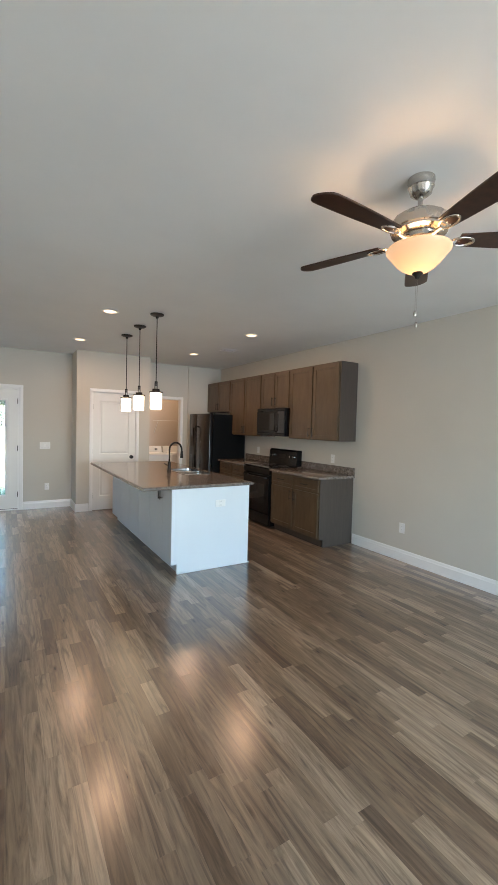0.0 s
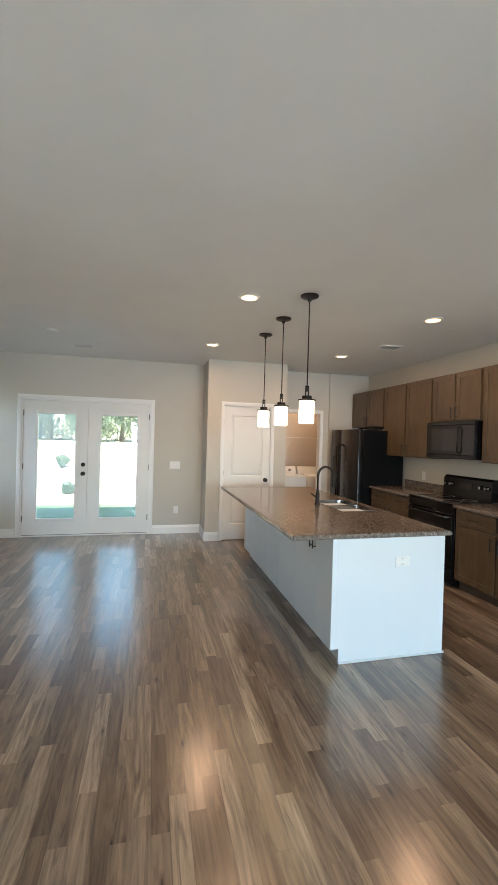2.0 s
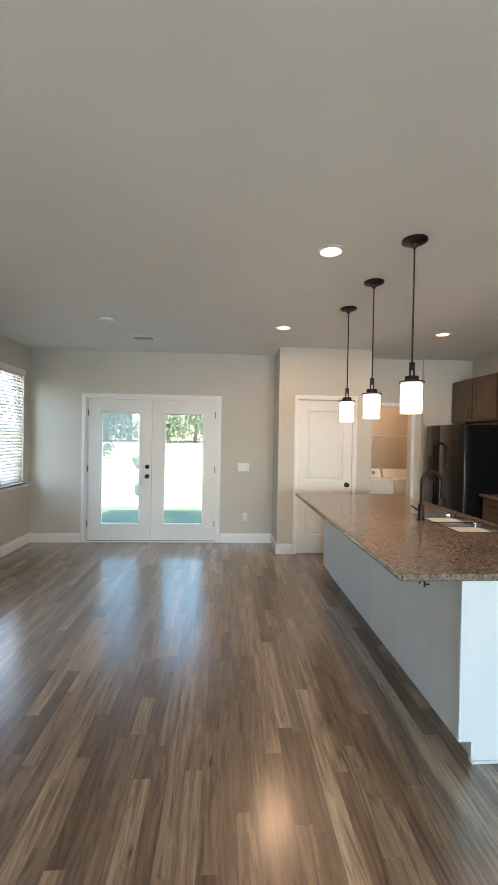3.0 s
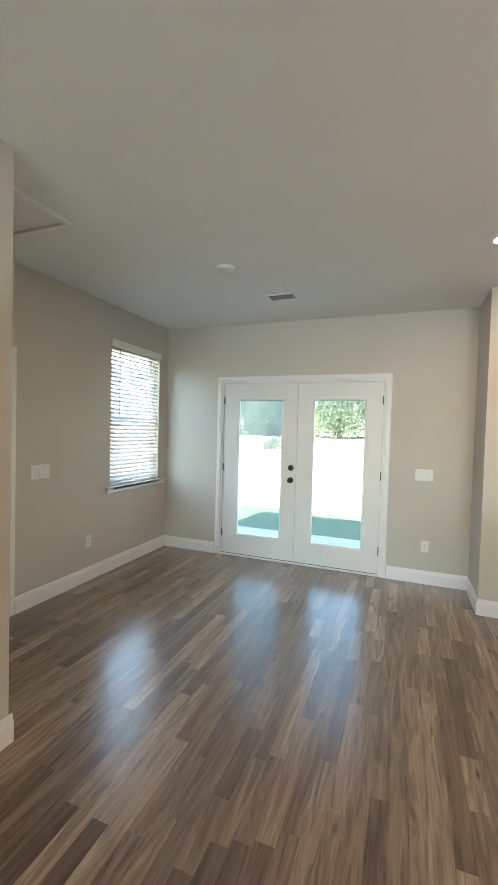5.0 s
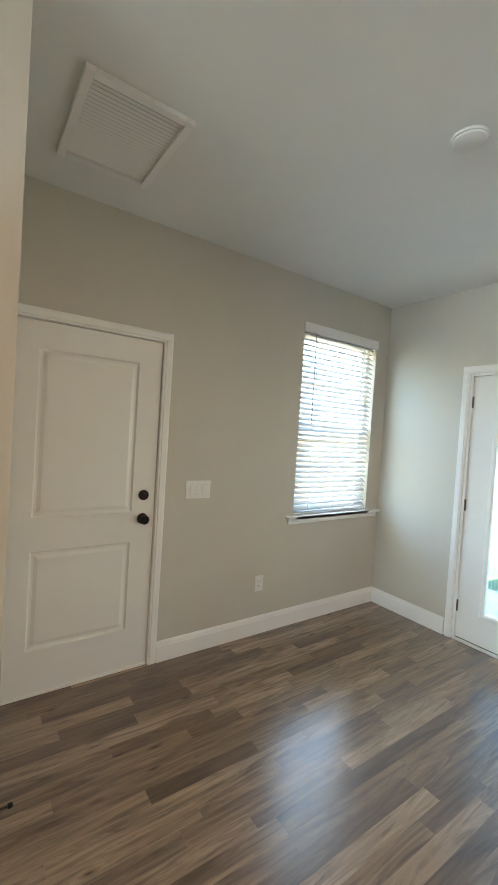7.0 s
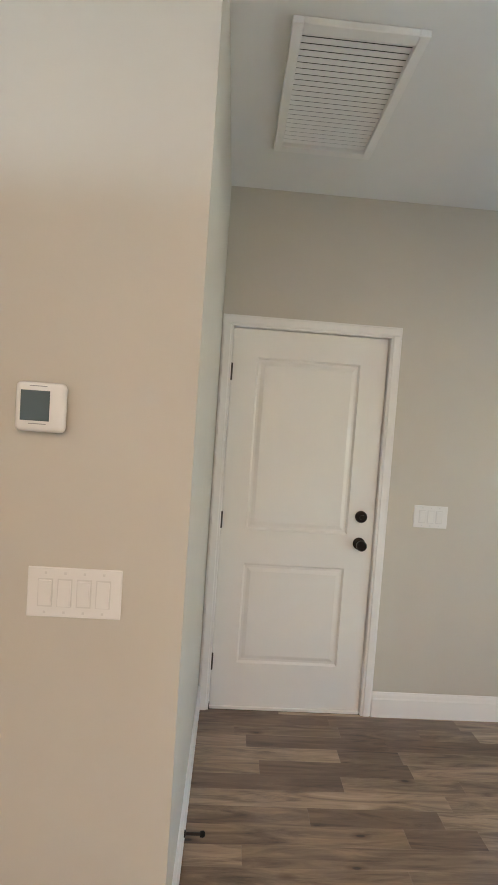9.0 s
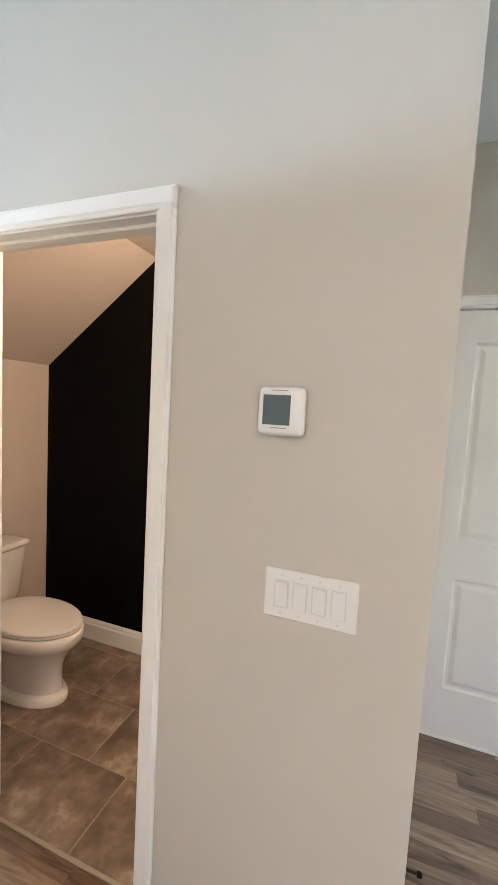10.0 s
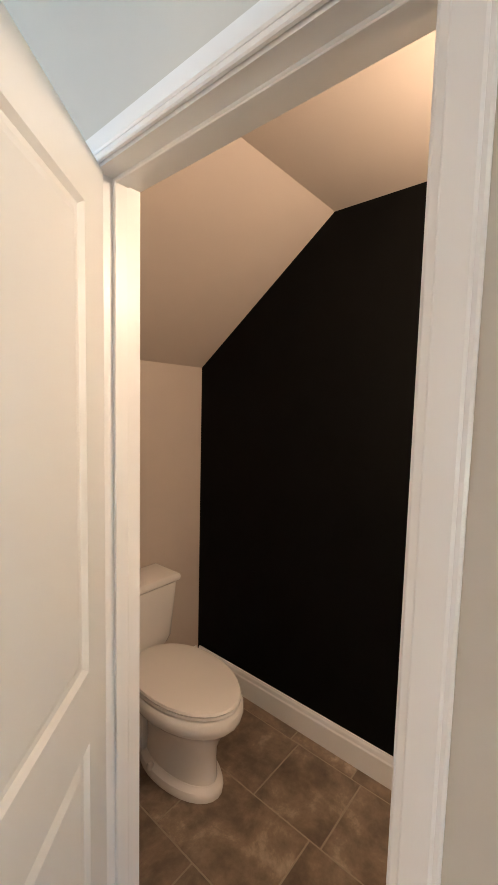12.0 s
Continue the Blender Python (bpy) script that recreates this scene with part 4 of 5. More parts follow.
for i in range(5):
    a = radians(38.0 + 72 * i)
    rot = Matrix.Translation((FX, FY, 2.462)) @ Matrix.Rotation(a, 4, "Z") @ Matrix.Rotation(radians(-10), 4, "X")
    out = [(0.185 + k * 0.0525, -(0.044 + 0.022 * math.sin(k * 0.2))) for k in range(9)]
    # clipped tip, longer along the leading edge
    out += [(0.632, -0.064), (0.650, -0.050), (0.664, -0.022), (0.662, 0.006), (0.648, 0.036), (0.628, 0.060)]
    out += [(0.605 - k * 0.0525, 0.044 + 0.022 * math.sin((8 - k) * 0.2)) for k in range(9)]
    bm = prism(out, "z", -0.0035, 0.0035)
    bmesh.ops.transform(bm, matrix=rot, verts=bm.verts)
    bl_ = part("blade", bm, M_BLADE, fan, "dark walnut blade", smooth=False)
    bm = tube([(0.070, 0, -0.004), (0.115, 0, -0.014), (0.160, 0, -0.010)], [0.013, 0.010, 0.009], 10)
    loop = [(0.205 + 0.052 * math.cos(radians(k)), 0.031 * math.sin(radians(k)), -0.0085) for k in range(0, 361, 24)]
    tube(loop, 0.0055, 8, bm)
    for p_ in ((0.245, -0.012), (0.245, 0.012), (0.190, 0.0)):
        lathe([(0, -0.0036), (0.006, -0.0036), (0.005, -0.0065), (0, -0.007)], (*p_, 0), 10, bm=bm)
    bmesh.ops.transform(bm, matrix=rot, verts=bm.verts)
    part("blade_arm", bm, M_NICKEL, bl_, "nickel blade bracket")
for dx, dy, z in ((-0.008, 0.0, 2.10), (0.010, 0.005, 2.05)):
    ch = part("pull_chain", tube([(FX + dx, FY + dy, 2.275), (FX + dx, FY + dy, z + 0.02)], 0.0007, 6), M_NICKEL, fan)
    part("chain_fob", lathe([(0, z + 0.022), (0.005, z + 0.018), (0.008, z + 0.006), (0.005, z - 0.006), (0, z - 0.008)], (FX + dx, FY + dy, 0), 12), M_NICKEL, ch)

# ---- ceiling and wall fittings ----


def vent(name, x0, x1, y0, y1, n, label, along="x", fr=0.022, f=1):
    v = thing(name, label, "ceiling vent", ((x0 + x1) / 2, (y0 + y1) / 2, 2.75))
    zb = 2.738 if along == "x" else 2.727
    part("frame", boxes((x0, x1, y0, y0 + fr, zb, 2.749), (x0, x1, y1 - fr, y1, zb, 2.749), (x0, x0 + fr, y0 + fr, y1 - fr, zb, 2.749), (x1 - fr, x1, y0 + fr, y1 - fr, zb, 2.749), bev=0.002), M_TRIM, v, smooth=False)
    # dark sheet stands for the shade of the hollow behind the louvres
    part("duct_shade_sheet", boxes((x0 + fr, x1 - fr, y0 + fr, y1 - fr, 2.7475, 2.749)), M_GAP, v)
    lo, hi = ((y0, y1) if along == "x" else (x0, x1))
    lo, hi = lo + fr, hi - fr
    step = (hi - lo) / n
    for i in range(n):
        c = lo + (i + 0.5) * step
        o = [(c - f * step * 0.31, 2.7465), (c + f * step * 0.22, 2.7400), (c + f * step * 0.28, 2.7407), (c - f * step * 0.25, 2.7472)]
        part("slat", prism(o, along, *((x0 + fr, x1 - fr) if along == "x" else (y0 + fr, y1 - fr))), M_TRIM, v, smooth=False)
    return v


vent("return_grille", -1.975, -1.413, 6.042, 6.460, 22, "large white louvred return-air grille in the ceiling", "y", 0.034, -1)
vent("supply_vent", -0.70, -0.42, 8.03, 8.21, 7, "white supply vent in the ceiling near the patio doors", f=-1)
vent("supply_vent", 3.08, 3.34, 6.70, 6.90, 9, "white supply vent in the kitchen ceiling", f=-1)
sm = thing("smoke_detector", "round white smoke detector on the ceiling", "smoke detector", (-0.79, 7.36, 2.75))
part("base", lathe([(0, 2.749), (0.072, 2.749), (0.072, 2.738), (0, 2.738)], (-0.79, 7.36, 0), 32), M_CEIL, sm)
part("cover", lathe([(0.066, 2.738), (0.064, 2.732), (0.055, 2.727), (0, 2.726)], (-0.79, 7.36, 0), 32), M_CEIL, sm)


def plate(name, label, cat, axis, face, sign, c, z, w, h, gangs, kind):
    """A cover plate with rockers or receptacles on a wall's face."""
    def b(u0, u1, d0, d1, z0, z1, bev=0.0):
        f0, f1 = sorted((face + sign * d0, face + sign * d1))
        return box(*((u0, u1, f0, f1) if axis == "x" else (f0, f1, u0, u1)), z0, z1, bev)
    t = thing(name, label, cat, (c, face, z) if axis == "x" else (face, c, z))
    part("cover_plate", b(c - w / 2, c + w / 2, 0.0005, 0.006, z - h / 2, z + h / 2, 0.002), M_PLASTIC, t, smooth=False)
    for i in range(gangs):
        u = c + (i - (gangs - 1) / 2) * 0.046
        if kind == "rocker":
            q = part("rocker_frame", b(u - 0.018, u + 0.018, 0.006, 0.0072, z - 0.035, z + 0.035, 0.0005), M_SCREW, t, smooth=False)
            f0, f1, f2 = face + sign * 0.0072, face + sign * 0.0082, face + sign * 0.0125
            o = [(f0, z - 0.031), (f2 if i % 2 else f1, z - 0.031), (f1 if i % 2 else f2, z + 0.031), (f0, z + 0.031)]
            bm = prism(o, "x", u - 0.0145, u + 0.0145) if axis == "x" else prism([(a, v) for a, v in o], "y", u - 0.0145, u + 0.0145)
            part("rocker", bm, M_PLASTIC, q, smooth=False)
            for s in (-1, 1):
                part("screw", b(u - 0.003, u + 0.003, 0.006, 0.0068, z + s * 0.048 - 0.003, z + s * 0.048 + 0.003), M_SCREW, t)
        else:
            for s in (-1, 1):
                q = part("receptacle", b(u - 0.016, u + 0.016, 0.006, 0.0085, z + s * 0.020 - 0.014, z + s * 0.020 + 0.014, 0.002), M_PLASTIC, t, smooth=False)
                for k in (-0.006, 0.006):
                    part("slot", b(u + k - 0.001, u + k + 0.001, 0.0085, 0.0088, z + s * 0.020 - 0.003, z + s * 0.020 + 0.006), M_GAP, q)
    return t


plate("light_switch", "white three-gang rocker switch plate by the patio doors", "light switch", "x", YN, -1, 0.738, 1.105, 0.165, 0.117, 3, "rocker")
plate("outlet", "white duplex outlet on the wall by the patio doors", "outlet", "x", YN, -1, 0.770, 0.381, 0.072, 0.117, 1, "outlet")
plate("light_switch", "white three-gang rocker switch plate beside the garage door", "light switch", "y", XW, 1, 7.04, 1.114, 0.185, 0.120, 3, "rocker")
plate("outlet", "white duplex outlet under the window wall switch", "outlet", "y", XW, 1, 7.604, 0.386, 0.075, 0.120, 1, "outlet")
plate("light_switch", "white four-gang rocker switch plate under the thermostat", "light switch", "y", XT, 1, 5.593, 1.102, 0.225, 0.122, 4, "rocker")
plate("outlet", "white duplex outlet low on the living room wall", "outlet", "y", XE, -1, 4.12, 0.388, 0.075, 0.120, 1, "outlet")
plate("outlet", "white duplex outlet above the granite backsplash", "outlet", "y", XE, -1, 5.335, 1.105, 0.075, 0.120, 1, "outlet")
plate("outlet", "white duplex outlet above the counter near the refrigerator", "outlet", "y", XE, -1, 7.32, 1.105, 0.075, 0.120, 1, "outlet")
plate("outlet", "white outlet set in the island's end panel", "outlet", "x", IY0, -1, 2.14, 0.70, 0.117, 0.075, 1, "outlet")

th = thing("thermostat", "white square wall thermostat with grey display", "thermostat", (XT, 5.502, 1.545))
part("wall_plate", box(XT + 0.0005, XT + 0.006, 5.450, 5.545, 1.495, 1.595, 0.002), M_PLASTIC, th)
cs = part("housing", box(XT + 0.006, XT + 0.027, 5.441, 5.556, 1.487, 1.603, 0.013, seg=3), M_PLASTIC, th)
part("display", box(XT + 0.0268, XT + 0.0285, 5.456, 5.522, 1.513, 1.583, 0.0005), M_SCREEN, cs, "grey LCD display")
for z in (1.506, 1.5935):
    part("marking", box(XT + 0.027, XT + 0.0274, 5.475, 5.515, z - 0.001, z + 0.001), M_GREY, cs)

ds = thing("door_stop", "dark bronze spring door stop on the baseboard", "door stop", (-1.56, 5.873, 0.075))
part("rod", lathe([(0, 0), (0.011, 0), (0.011, 0.004), (0.005, 0.008), (0.005, 0.058), (0, 0.059)], (-1.56, 5.873, 0.075), 12, "y"), M_BRONZE, ds)
part("tip", lathe([(0, 0.056), (0.009, 0.057), (0.010, 0.068), (0.006, 0.074), (0, 0.075)], (-1.56, 5.873, 0.075), 12, "y"), M_BLACKPLASTIC, ds)

# ---- powder room ----
tl = thing("toilet", "white porcelain two-piece toilet with closed lid", "toilet", (-1.748, 3.95, 0))


def oval_stack(rows, cx, seg=32):
    """Stacked ovals: (centre y, half width, half length, z)."""
    bm = bmesh.new()
    rings = []
    for cy, hw, hl, z in rows:
        rings.append([bm.verts.new((cx + hw * math.cos(2 * math.pi * i / seg), cy + hl * math.sin(2 * math.pi * i / seg) * (1.0 if math.sin(2 * math.pi * i / seg) > 0 else 0.85), z)) for i in range(seg)])
    for a, b in zip(rings, rings[1:]):
        for i in range(seg):
            bm.faces.new((a[i], a[(i + 1) % seg], b[(i + 1) % seg], b[i]))
    bm.faces.new(rings[0])
    bm.faces.new(rings[-1])
    return bm


TXC = -1.748
part("bowl", oval_stack([(4.02, 0.096, 0.222, 0.045), (4.022, 0.092, 0.214, 0.13), (4.025, 0.098, 0.216, 0.19), (4.03, 0.116, 0.232, 0.24), (4.038, 0.146, 0.262, 0.285), (4.04, 0.172, 0.286, 0.312), (4.04, 0.188, 0.302, 0.330), (4.04, 0.193, 0.308, 0.350), (4.04, 0.190, 0.306, 0.376), (4.04, 0.180, 0.296, 0.386)], TXC), M_PORCELAIN, tl)
part("foot", oval_stack([(4.015, 0.124, 0.252, 0.001), (4.015, 0.126, 0.254, 0.018), (4.015, 0.120, 0.248, 0.034), (4.018, 0.104, 0.231, 0.042), (4.02, 0.098, 0.224, 0.050)], TXC), M_PORCELAIN, tl)
part("seat", oval_stack([(4.04, 0.172, 0.288, 0.387), (4.04, 0.180, 0.296, 0.394), (4.04, 0.178, 0.294, 0.404)], TXC), M_PORCELAIN, tl)
part("lid", oval_stack([(4.04, 0.176, 0.292, 0.4045), (4.04, 0.180, 0.298, 0.411), (4.04, 0.176, 0.292, 0.419), (4.04, 0.146, 0.255, 0.427), (4.04, 0.06, 0.11, 0.430)], TXC), M_PORCELAIN, tl)
for s_ in (-1, 1):
    part("floor_bolt_cap", lathe([(0, 0.055), (0.010, 0.052), (0.015, 0.040), (0.016, 0.030), (0, 0.030)], (TXC + s_ * 0.112, 3.98, 0), 14), M_PORCELAIN, tl)
    part("seat_hinge", lathe([(0, 0.414), (0.012, 0.413), (0.015, 0.408), (0.015, 0.387), (0, 0.387)], (TXC + s_ * 0.072, 3.822, 0), 14), M_PORCELAIN, tl)
bm = bmesh.new()
rings = []
for w_, d0, d1, z in ((0.155, 3.625, 3.775, 0.385), (0.170, 3.620, 3.785, 0.42), (0.188, 3.612, 3.80, 0.689)):
    rings.append([bm.verts.new((TXC + sx * (w_ - cx_), (d0 + cy_ if sy < 0 else d1 - cy_), z)) for sx, sy, cx_, cy_ in ((1, -1, 0, 0.01), (1, 1, 0, 0.04), (1, 1, 0.012, 0.012), (1, 1, 0.04, 0), (-1, 1, 0.04, 0), (-1, 1, 0.012, 0.012), (-1, 1, 0, 0.04), (-1, -1, 0, 0.01))])
for a, b in zip(rings, rings[1:]):
    for i in range(8):
        bm.faces.new((a[i], a[(i + 1) % 8], b[(i + 1) % 8], b[i]))
bm.faces.new(rings[0])
bm.faces.new(rings[-1])
tk = part("tank", bm, M_PORCELAIN, tl)
part("tank_lid", box(TXC - 0.196, TXC + 0.196, 3.604, 3.812, 0.690, 0.728, 0.018, seg=4), M_PORCELAIN, tl)
part("flush_lever", tube([(TXC + 0.12, 3.80, 0.645), (TXC + 0.12, 3.822, 0.645), (TXC + 0.07, 3.826, 0.635)], 0.006, 8), M_NICKEL, tl)
part("pedestal_back", box(TXC - 0.10, TXC + 0.10, 3.66, 3.90, 0.001, 0.384, 0.03, seg=2), M_PORCELAIN, tl)
# made-up fixture over the powder room's added bulb, out of view
pl = thing("powder_lamp", "unseen ceiling lamp added for the powder room's warm light", "ceiling light", (-1.7, 5.35, 2.366))
part("base", lathe([(0, 2.365), (0.12, 2.365), (0.12, 2.345), (0, 2.345)], (-1.7, 5.35, 0), 24), M_NICKEL, pl)

# ---- laundry room ----


def laundry_machine(x0, x1, label):
    """A white top-loading machine: cabinet, lid, rear console with a dial."""
    m = thing("washing_machine", label, "washing machine", ((x0 + x1) / 2, 9.95, 0), group="laundry machines")
    part("cabinet", box(x0, x1, 9.58, 10.27, 0.015, 0.870, 0.012, seg=2), M_PLASTIC, m)
    part("lid", box(x0 + 0.05, x1 - 0.05, 9.62, 10.08, 0.8705, 0.888, 0.006, seg=2), M_PLASTIC, m)
    c = part("console", prism([(10.12, 0.871), (10.27, 0.871), (10.27, 1.02), (10.20, 1.02)], "x", x0 + 0.005, x1 - 0.005), M_PLASTIC, m, smooth=False)
    part("dial", lathe([(0, 0), (0.03, 0), (0.027, -0.03), (0, -0.032)], (x1 - 0.14, 10.155, 0.955), 18, "y"), M_GREY, c, "grey dial")


laundry_machine(2.60, 3.27, "white top-loading washing machine in the laundry room")
laundry_machine(3.30, 3.97, "white laundry machine beside the washer")
sh = thing("wire_shelf", "white wire shelf with brackets on the laundry wall", "shelf", (3.6, 10.4, 1.62))
for y in (10.29, 10.36, 10.43, 10.50, 10.57):
    part("wire", tube([(3.18, y, 1.62), (4.14, y, 1.62)], 0.004, 6), M_PLASTIC, sh)
for x in (3.22, 3.9):
    part("bracket", tube([(x, 10.29, 1.618), (x, 10.597, 1.32)], 0.006, 6), M_PLASTIC, sh)

# ---- outdoors ----
bm = bmesh.new()
N = 60
vs = {}
for i in range(N + 1):
    for j in range(N + 1):
        u, v = (i / N * 2 - 1), (j / N * 2 - 1)
        x, y = math.copysign(abs(u) ** 2.4 * 900, u), math.copysign(abs(v) ** 2.4 * 900, v)
        rise = 0.0
        if y > 16:
            rise = min(1.0, (y - 16) / 14) * 1.5 + 0.15 * noise.noise(Vector((x * 0.2, y * 0.2, 0)))
        vs[i, j] = bm.verts.new((x, y, -0.16 + rise))
for i in range(N):
    for j in range(N):
        bm.faces.new((vs[i, j], vs[i + 1, j], vs[i + 1, j + 1], vs[i, j + 1]))
solo("ground", bm, M_SAND, "pale bare sandy yard rising to a bank", "ground", kind="structure")
solo("patio", boxes((-2.4, 1.4, 9.105, 10.60, -0.155, -0.06), bev=0.01), M_CONC, "grey concrete patio slab in shade", "patio", kind="structure")
solo("lawn", boxes((-6, 6, 10.62, 12.62, -0.159, -0.10)), M_GRASS, "strip of green lawn behind the patio", "lawn", kind="structure")


def leaf_crown(bm, centre, r, n, rng):
    for _ in range(n):
        v = Vector((rng.gauss(0, 1), rng.gauss(0, 1), rng.gauss(0, 0.8))).normalized() * r * rng.uniform(0.55, 1.05)
        p = Vector(centre) + v
        q = Euler((rng.uniform(0, 6), rng.uniform(0, 6), rng.uniform(0, 6))).to_matrix()
        s = rng.uniform(0.05, 0.12) * (0.7 + 0.2 * r)
        bm.faces.new([bm.verts.new(p + q @ Vector(c)) for c in ((-s, 0, 0), (0, -s * 0.5, 0.02), (s, 0, 0), (0, s * 0.5, 0.02))])


def tree(x, y, z, h, r, seed):
    rng = random.Random(seed)
    t = thing("tree", "leafy green tree on the bank behind the yard", "tree", (x, y, z), group="trees on the bank")
    bm = tube([(x, y, z - 0.1), (x + 0.1, y, z + h * 0.4), (x, y + 0.1, z + h * 0.8)], [0.16, 0.11, 0.04], 8)
    for k in range(5):
        a = rng.uniform(0, 6.28)
        b0 = z + h * rng.uniform(0.3, 0.6)
        tube([(x + 0.05, y, b0), (x + r * 0.5 * math.cos(a), y + r * 0.5 * math.sin(a), b0 + h * 0.2)], [0.06, 0.02], 6, bm)
    part("trunk", bm, M_BARK, t)
    bm = bmesh.new()
    for k in range(13):
        a = rng.uniform(0, 6.28)
        d = r * rng.uniform(0.1, 0.7)
        leaf_crown(bm, (x + d * math.cos(a), y + d * math.sin(a), z + h * rng.uniform(0.05, 0.95)), r * rng.uniform(0.4, 0.7), 800, rng)
    part("crown", bm, M_LEAF, t, smooth=False)


rng0 = random.Random(5)
for k in range(15):
    tree(-13 + k * 1.9 + rng0.uniform(-0.5, 0.5), 31 + rng0.uniform(-2, 4), 1.2, rng0.uniform(4.2, 5.8), rng0.uniform(1.7, 2.5), k)


def bush(x, y, z, r, seed):
    rng = random.Random(seed)
    b = thing("shrub", "small green shrub on bare soil", "shrub", (x, y, z), group="shrubs in the yard")
    bm = bmesh.new()
    for k in range(5):
        a = rng.uniform(0, 6.28)
        tube([(x, y, z - 0.03), (x + r * 0.6 * math.cos(a), y + r * 0.6 * math.sin(a), z + r * 1.2)], [0.02, 0.006], 5, bm)
    part("stem", bm, M_BARK, b)
    bm = bmesh.new()
    for k in range(6):
        a = rng.uniform(0, 6.28)
        leaf_crown(bm, (x + r * 0.5 * math.cos(a), y + r * 0.5 * math.sin(a), z + r * rng.uniform(0.5, 1.2)), r * 0.5, 70, rng)
    part("leaves", bm, M_LEAF, b, smooth=False)


for k, (x, y, r) in enumerate(((-1.75, 14.2, 0.22), (0.35, 16.5, 0.20), (-3.0, 19.5, 0.3), (-5.0, 22.0, 0.5), (1.5, 25.0, 0.5))):
    bush(x, y, -0.12 if y < 16 else -0.12 + (y - 16) / 14 * 1.5, r, 40 + k)

# neighbouring house and fence seen through the west blind
hs = thing("neighbour_house", "pale blue sided neighbouring house with white windows", "house", (-19, 18, -0.15))
part("wall", boxes((-22, -16, 4, 34, -0.15, 4.2)), M_SIDING, hs, smooth=False)
part("roof", prism([(-22.4, 4.2), (-19, 6.0), (-15.6, 4.2)], "y", 3.6, 34.4), M_ROOF, hs, smooth=False)
for y in (16.0, 20.0, 24.0, 28.0):
    for z in (1.6,):
        wn_ = part("window", boxes((-16.0, -15.95, y - 0.5, y + 0.5, z - 0.1, z + 1.2)), M_TRIM, hs, "white framed window")
        part("pane", boxes((-15.95, -15.94, y - 0.42, y + 0.42, z, z + 1.1)), M_GREY, wn_)
fe = thing("fence", "tan wooden board fence along the side yard", "fence", (-7, 12, -0.15))
for k in range(65):
    y = 6.0 + k * 0.2
    part("board", boxes((-7.0, -6.98, y, y + 0.185, -0.155, 1.45 + 0.01 * (k % 3))), M_FENCE, fe, smooth=False)
part("rail", boxes((-7.04, -7.0, 6, 19, 1.0, 1.09)), M_FENCE, fe)

# ---- floors, plank by plank ----
solo("floor", boxes((-2.42, 4.27, -2.62, 9.10, -0.12, -0.003), (1.88, 4.27, 9.10, 10.72, -0.12, -0.003)), M_GAP, "wood-look plank floor in mixed grey and brown tones", "floor", kind="structure", smooth=False)
floor_ob = bpy.data.objects["floor"]
rng = random.Random(11)
PW = 0.076
AREAS = ((-2.30, -1.175, 5.85, 8.95), (-1.175, 4.15, -2.5, 8.95))
shared = {}


def plank_mesh(ln):
    key = round(ln, 2)
    if key not in shared:
        b = box(0.0001, PW - 0.0001, 0.0001, key - 0.0001, -0.006, 0.0, 0.0002)
        shared[key] = finish(b, "plank", M_PLANK, False)
    return shared[key], key


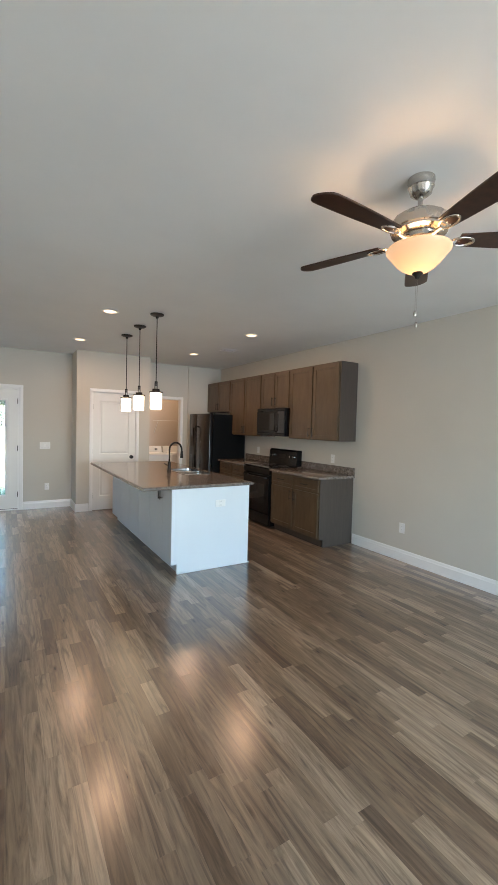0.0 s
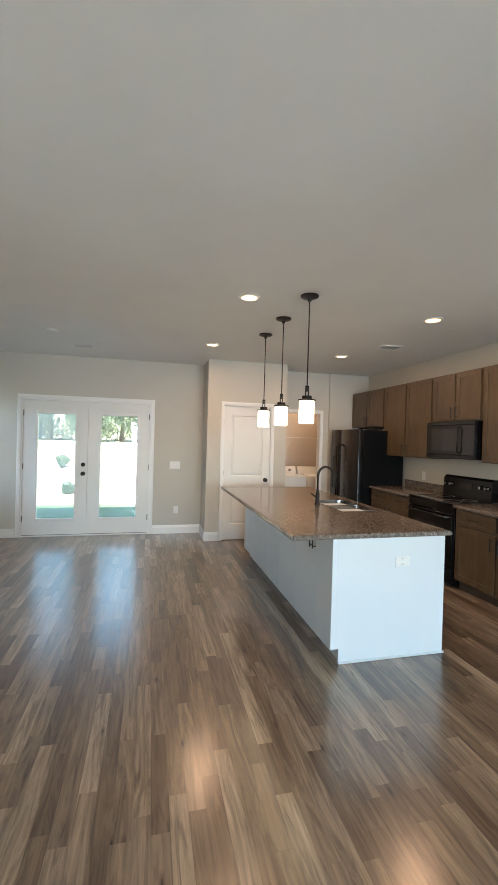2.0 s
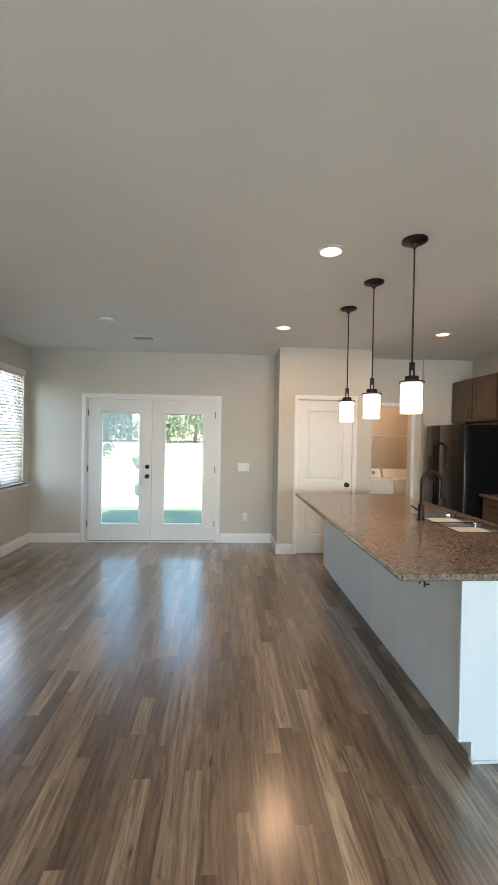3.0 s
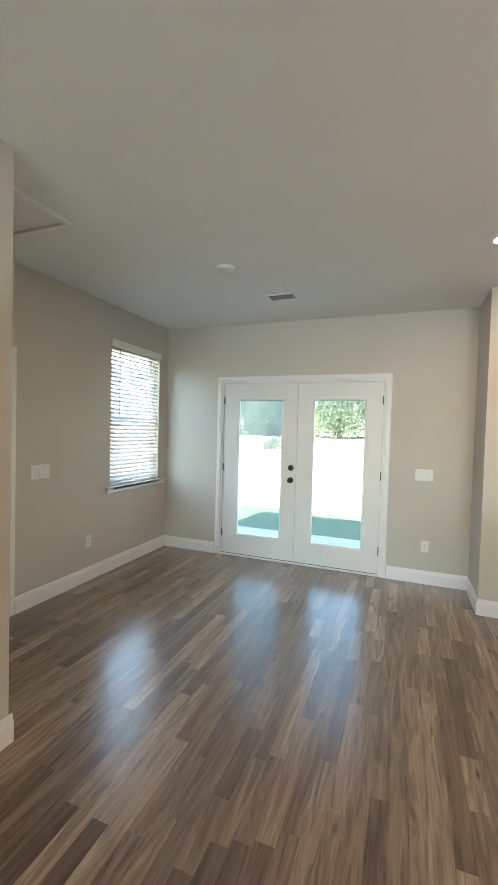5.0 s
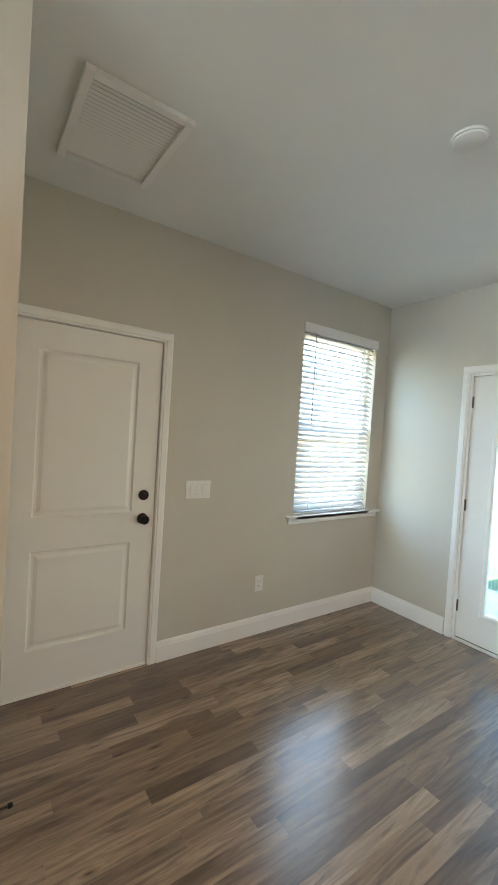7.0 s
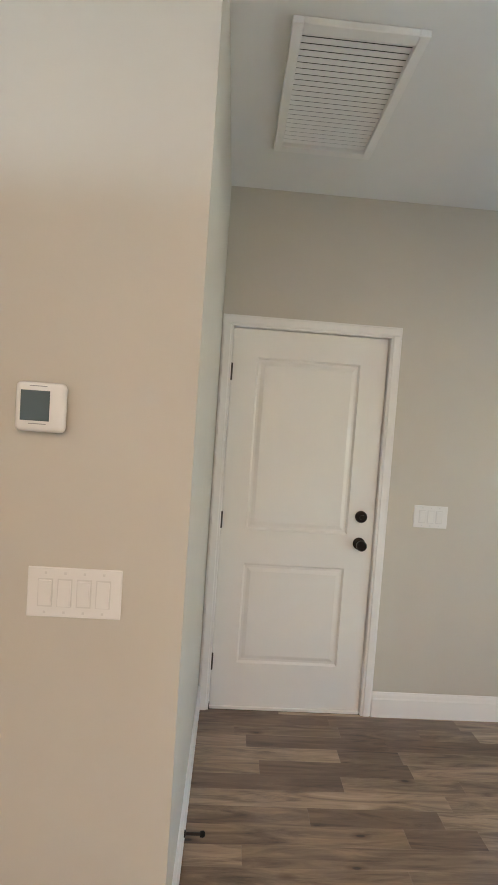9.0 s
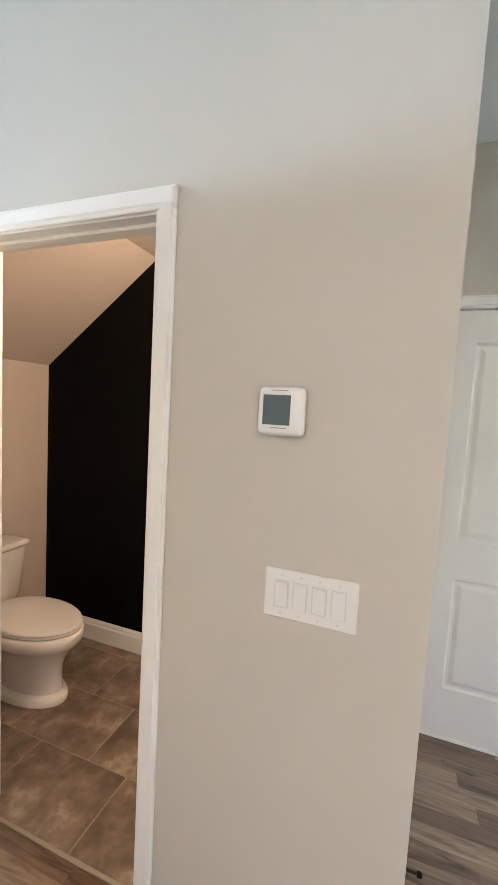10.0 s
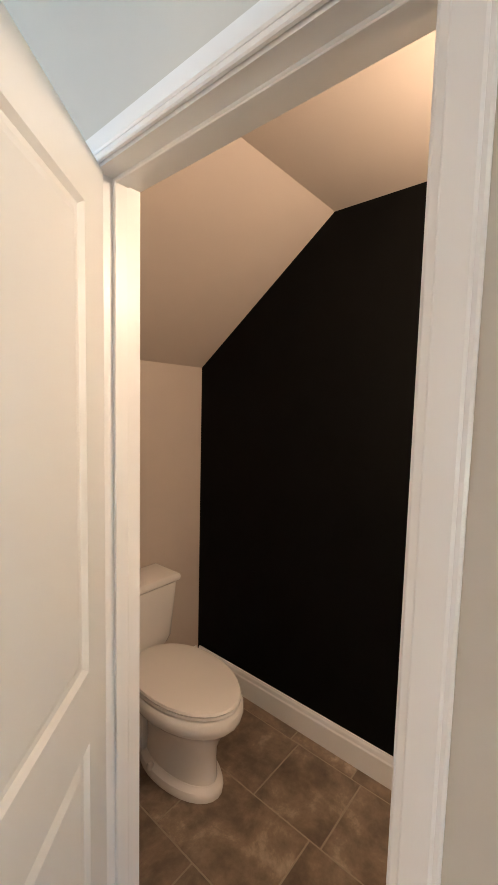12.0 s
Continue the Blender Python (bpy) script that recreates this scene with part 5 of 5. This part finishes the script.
verts, faces, count = [], [], 0
LEN = (0.30, 0.42, 0.54, 0.70, 0.90, 1.20)
n0 = int((-2.30 - 0.0) / PW) - 1
for i in range(n0, int(4.15 / PW) + 1):
    x0, x1 = i * PW, (i + 1) * PW
    ya, yb = (5.85, 9.07) if x1 < -1.16 else (-2.5, 9.07)
    if x0 > 1.9:
        yb = 10.6
    y = ya - rng.uniform(0, 1.0)
    while y < yb:
        ln = rng.choice(LEN)
        inside = x0 > -1.10 and x1 < 1.62 and y > 3.2 and y + ln < 8.3
        if inside and count < 300:
            me, key = plank_mesh(ln)
            ob = new("plank", me)
            ob.parent = floor_ob
            ob.location = (x0, y, 0)
            count += 1
        else:
            c0, c1 = max(y, ya), min(y + ln, yb)
            if c1 - c0 > 0.005:
                k = len(verts)
                a, b = max(x0, -2.30) + 0.0001, min(x1, 4.15) - 0.0001
                e = 0.0002
                verts += [(a, c0 + e, -0.006), (b, c0 + e, -0.006), (b, c1 - e, -0.006), (a, c1 - e, -0.006)]
                verts += [(a, c0 + e, -e), (b, c0 + e, -e), (b, c1 - e, -e), (a, c1 - e, -e)]
                verts += [(a + e, c0 + 2 * e, 0), (b - e, c0 + 2 * e, 0), (b - e, c1 - 2 * e, 0), (a + e, c1 - 2 * e, 0)]
                for q in (0, 4):
                    faces += [(k + q + s, k + q + (s + 1) % 4, k + q + 4 + (s + 1) % 4, k + q + 4 + s) for s in range(4)]
                faces.append((k + 8, k + 9, k + 10, k + 11))
        y += ln
me = bpy.data.meshes.new("planks")
me.from_pydata(verts, [], faces)
me.materials.append(M_PLANKJ)
ob = new("planks", me)
ob.parent = floor_ob
tagged(ob, kind="stuff")

solo("floor_powder", boxes((-2.255, -1.205, 3.595, 5.735, -0.012, -0.002)), M_GROUT, "mottled brown stone-look tile floor", "floor", kind="structure", smooth=False)
fp = bpy.data.objects["floor_powder"]
tw = 0.325
row = 0
x = -1.205
tiles = {}
solo("threshold_strip", boxes((-1.213, -1.199, 4.427, 5.124, -0.004, 0.005), bev=0.002), M_GROUT, "thin pale strip between planks and tiles", "threshold", kind="structure")
while x > -2.255:
    y = 3.595 - (row % 2) * 0.2
    while y < 5.735:
        long = 0.46 if (row + int(y * 3)) % 3 else 0.305
        a, b = max(y, 3.595), min(y + long, 5.735)
        xl = max(x - tw, -2.255)
        if b - a > 0.02 and x - xl > 0.02:
            key = (round(x - xl, 3), round(b - a, 3))
            if key not in tiles:
                tiles[key] = finish(box(0.003, key[0] - 0.003, 0.003, key[1] - 0.003, -0.008, 0.0005, 0.0012), "tile", M_TILE, False)
            ob = new("tile", tiles[key])
            ob.parent = fp
            ob.location = (xl, a, 0)
        y += long
    x -= tw
    row += 1
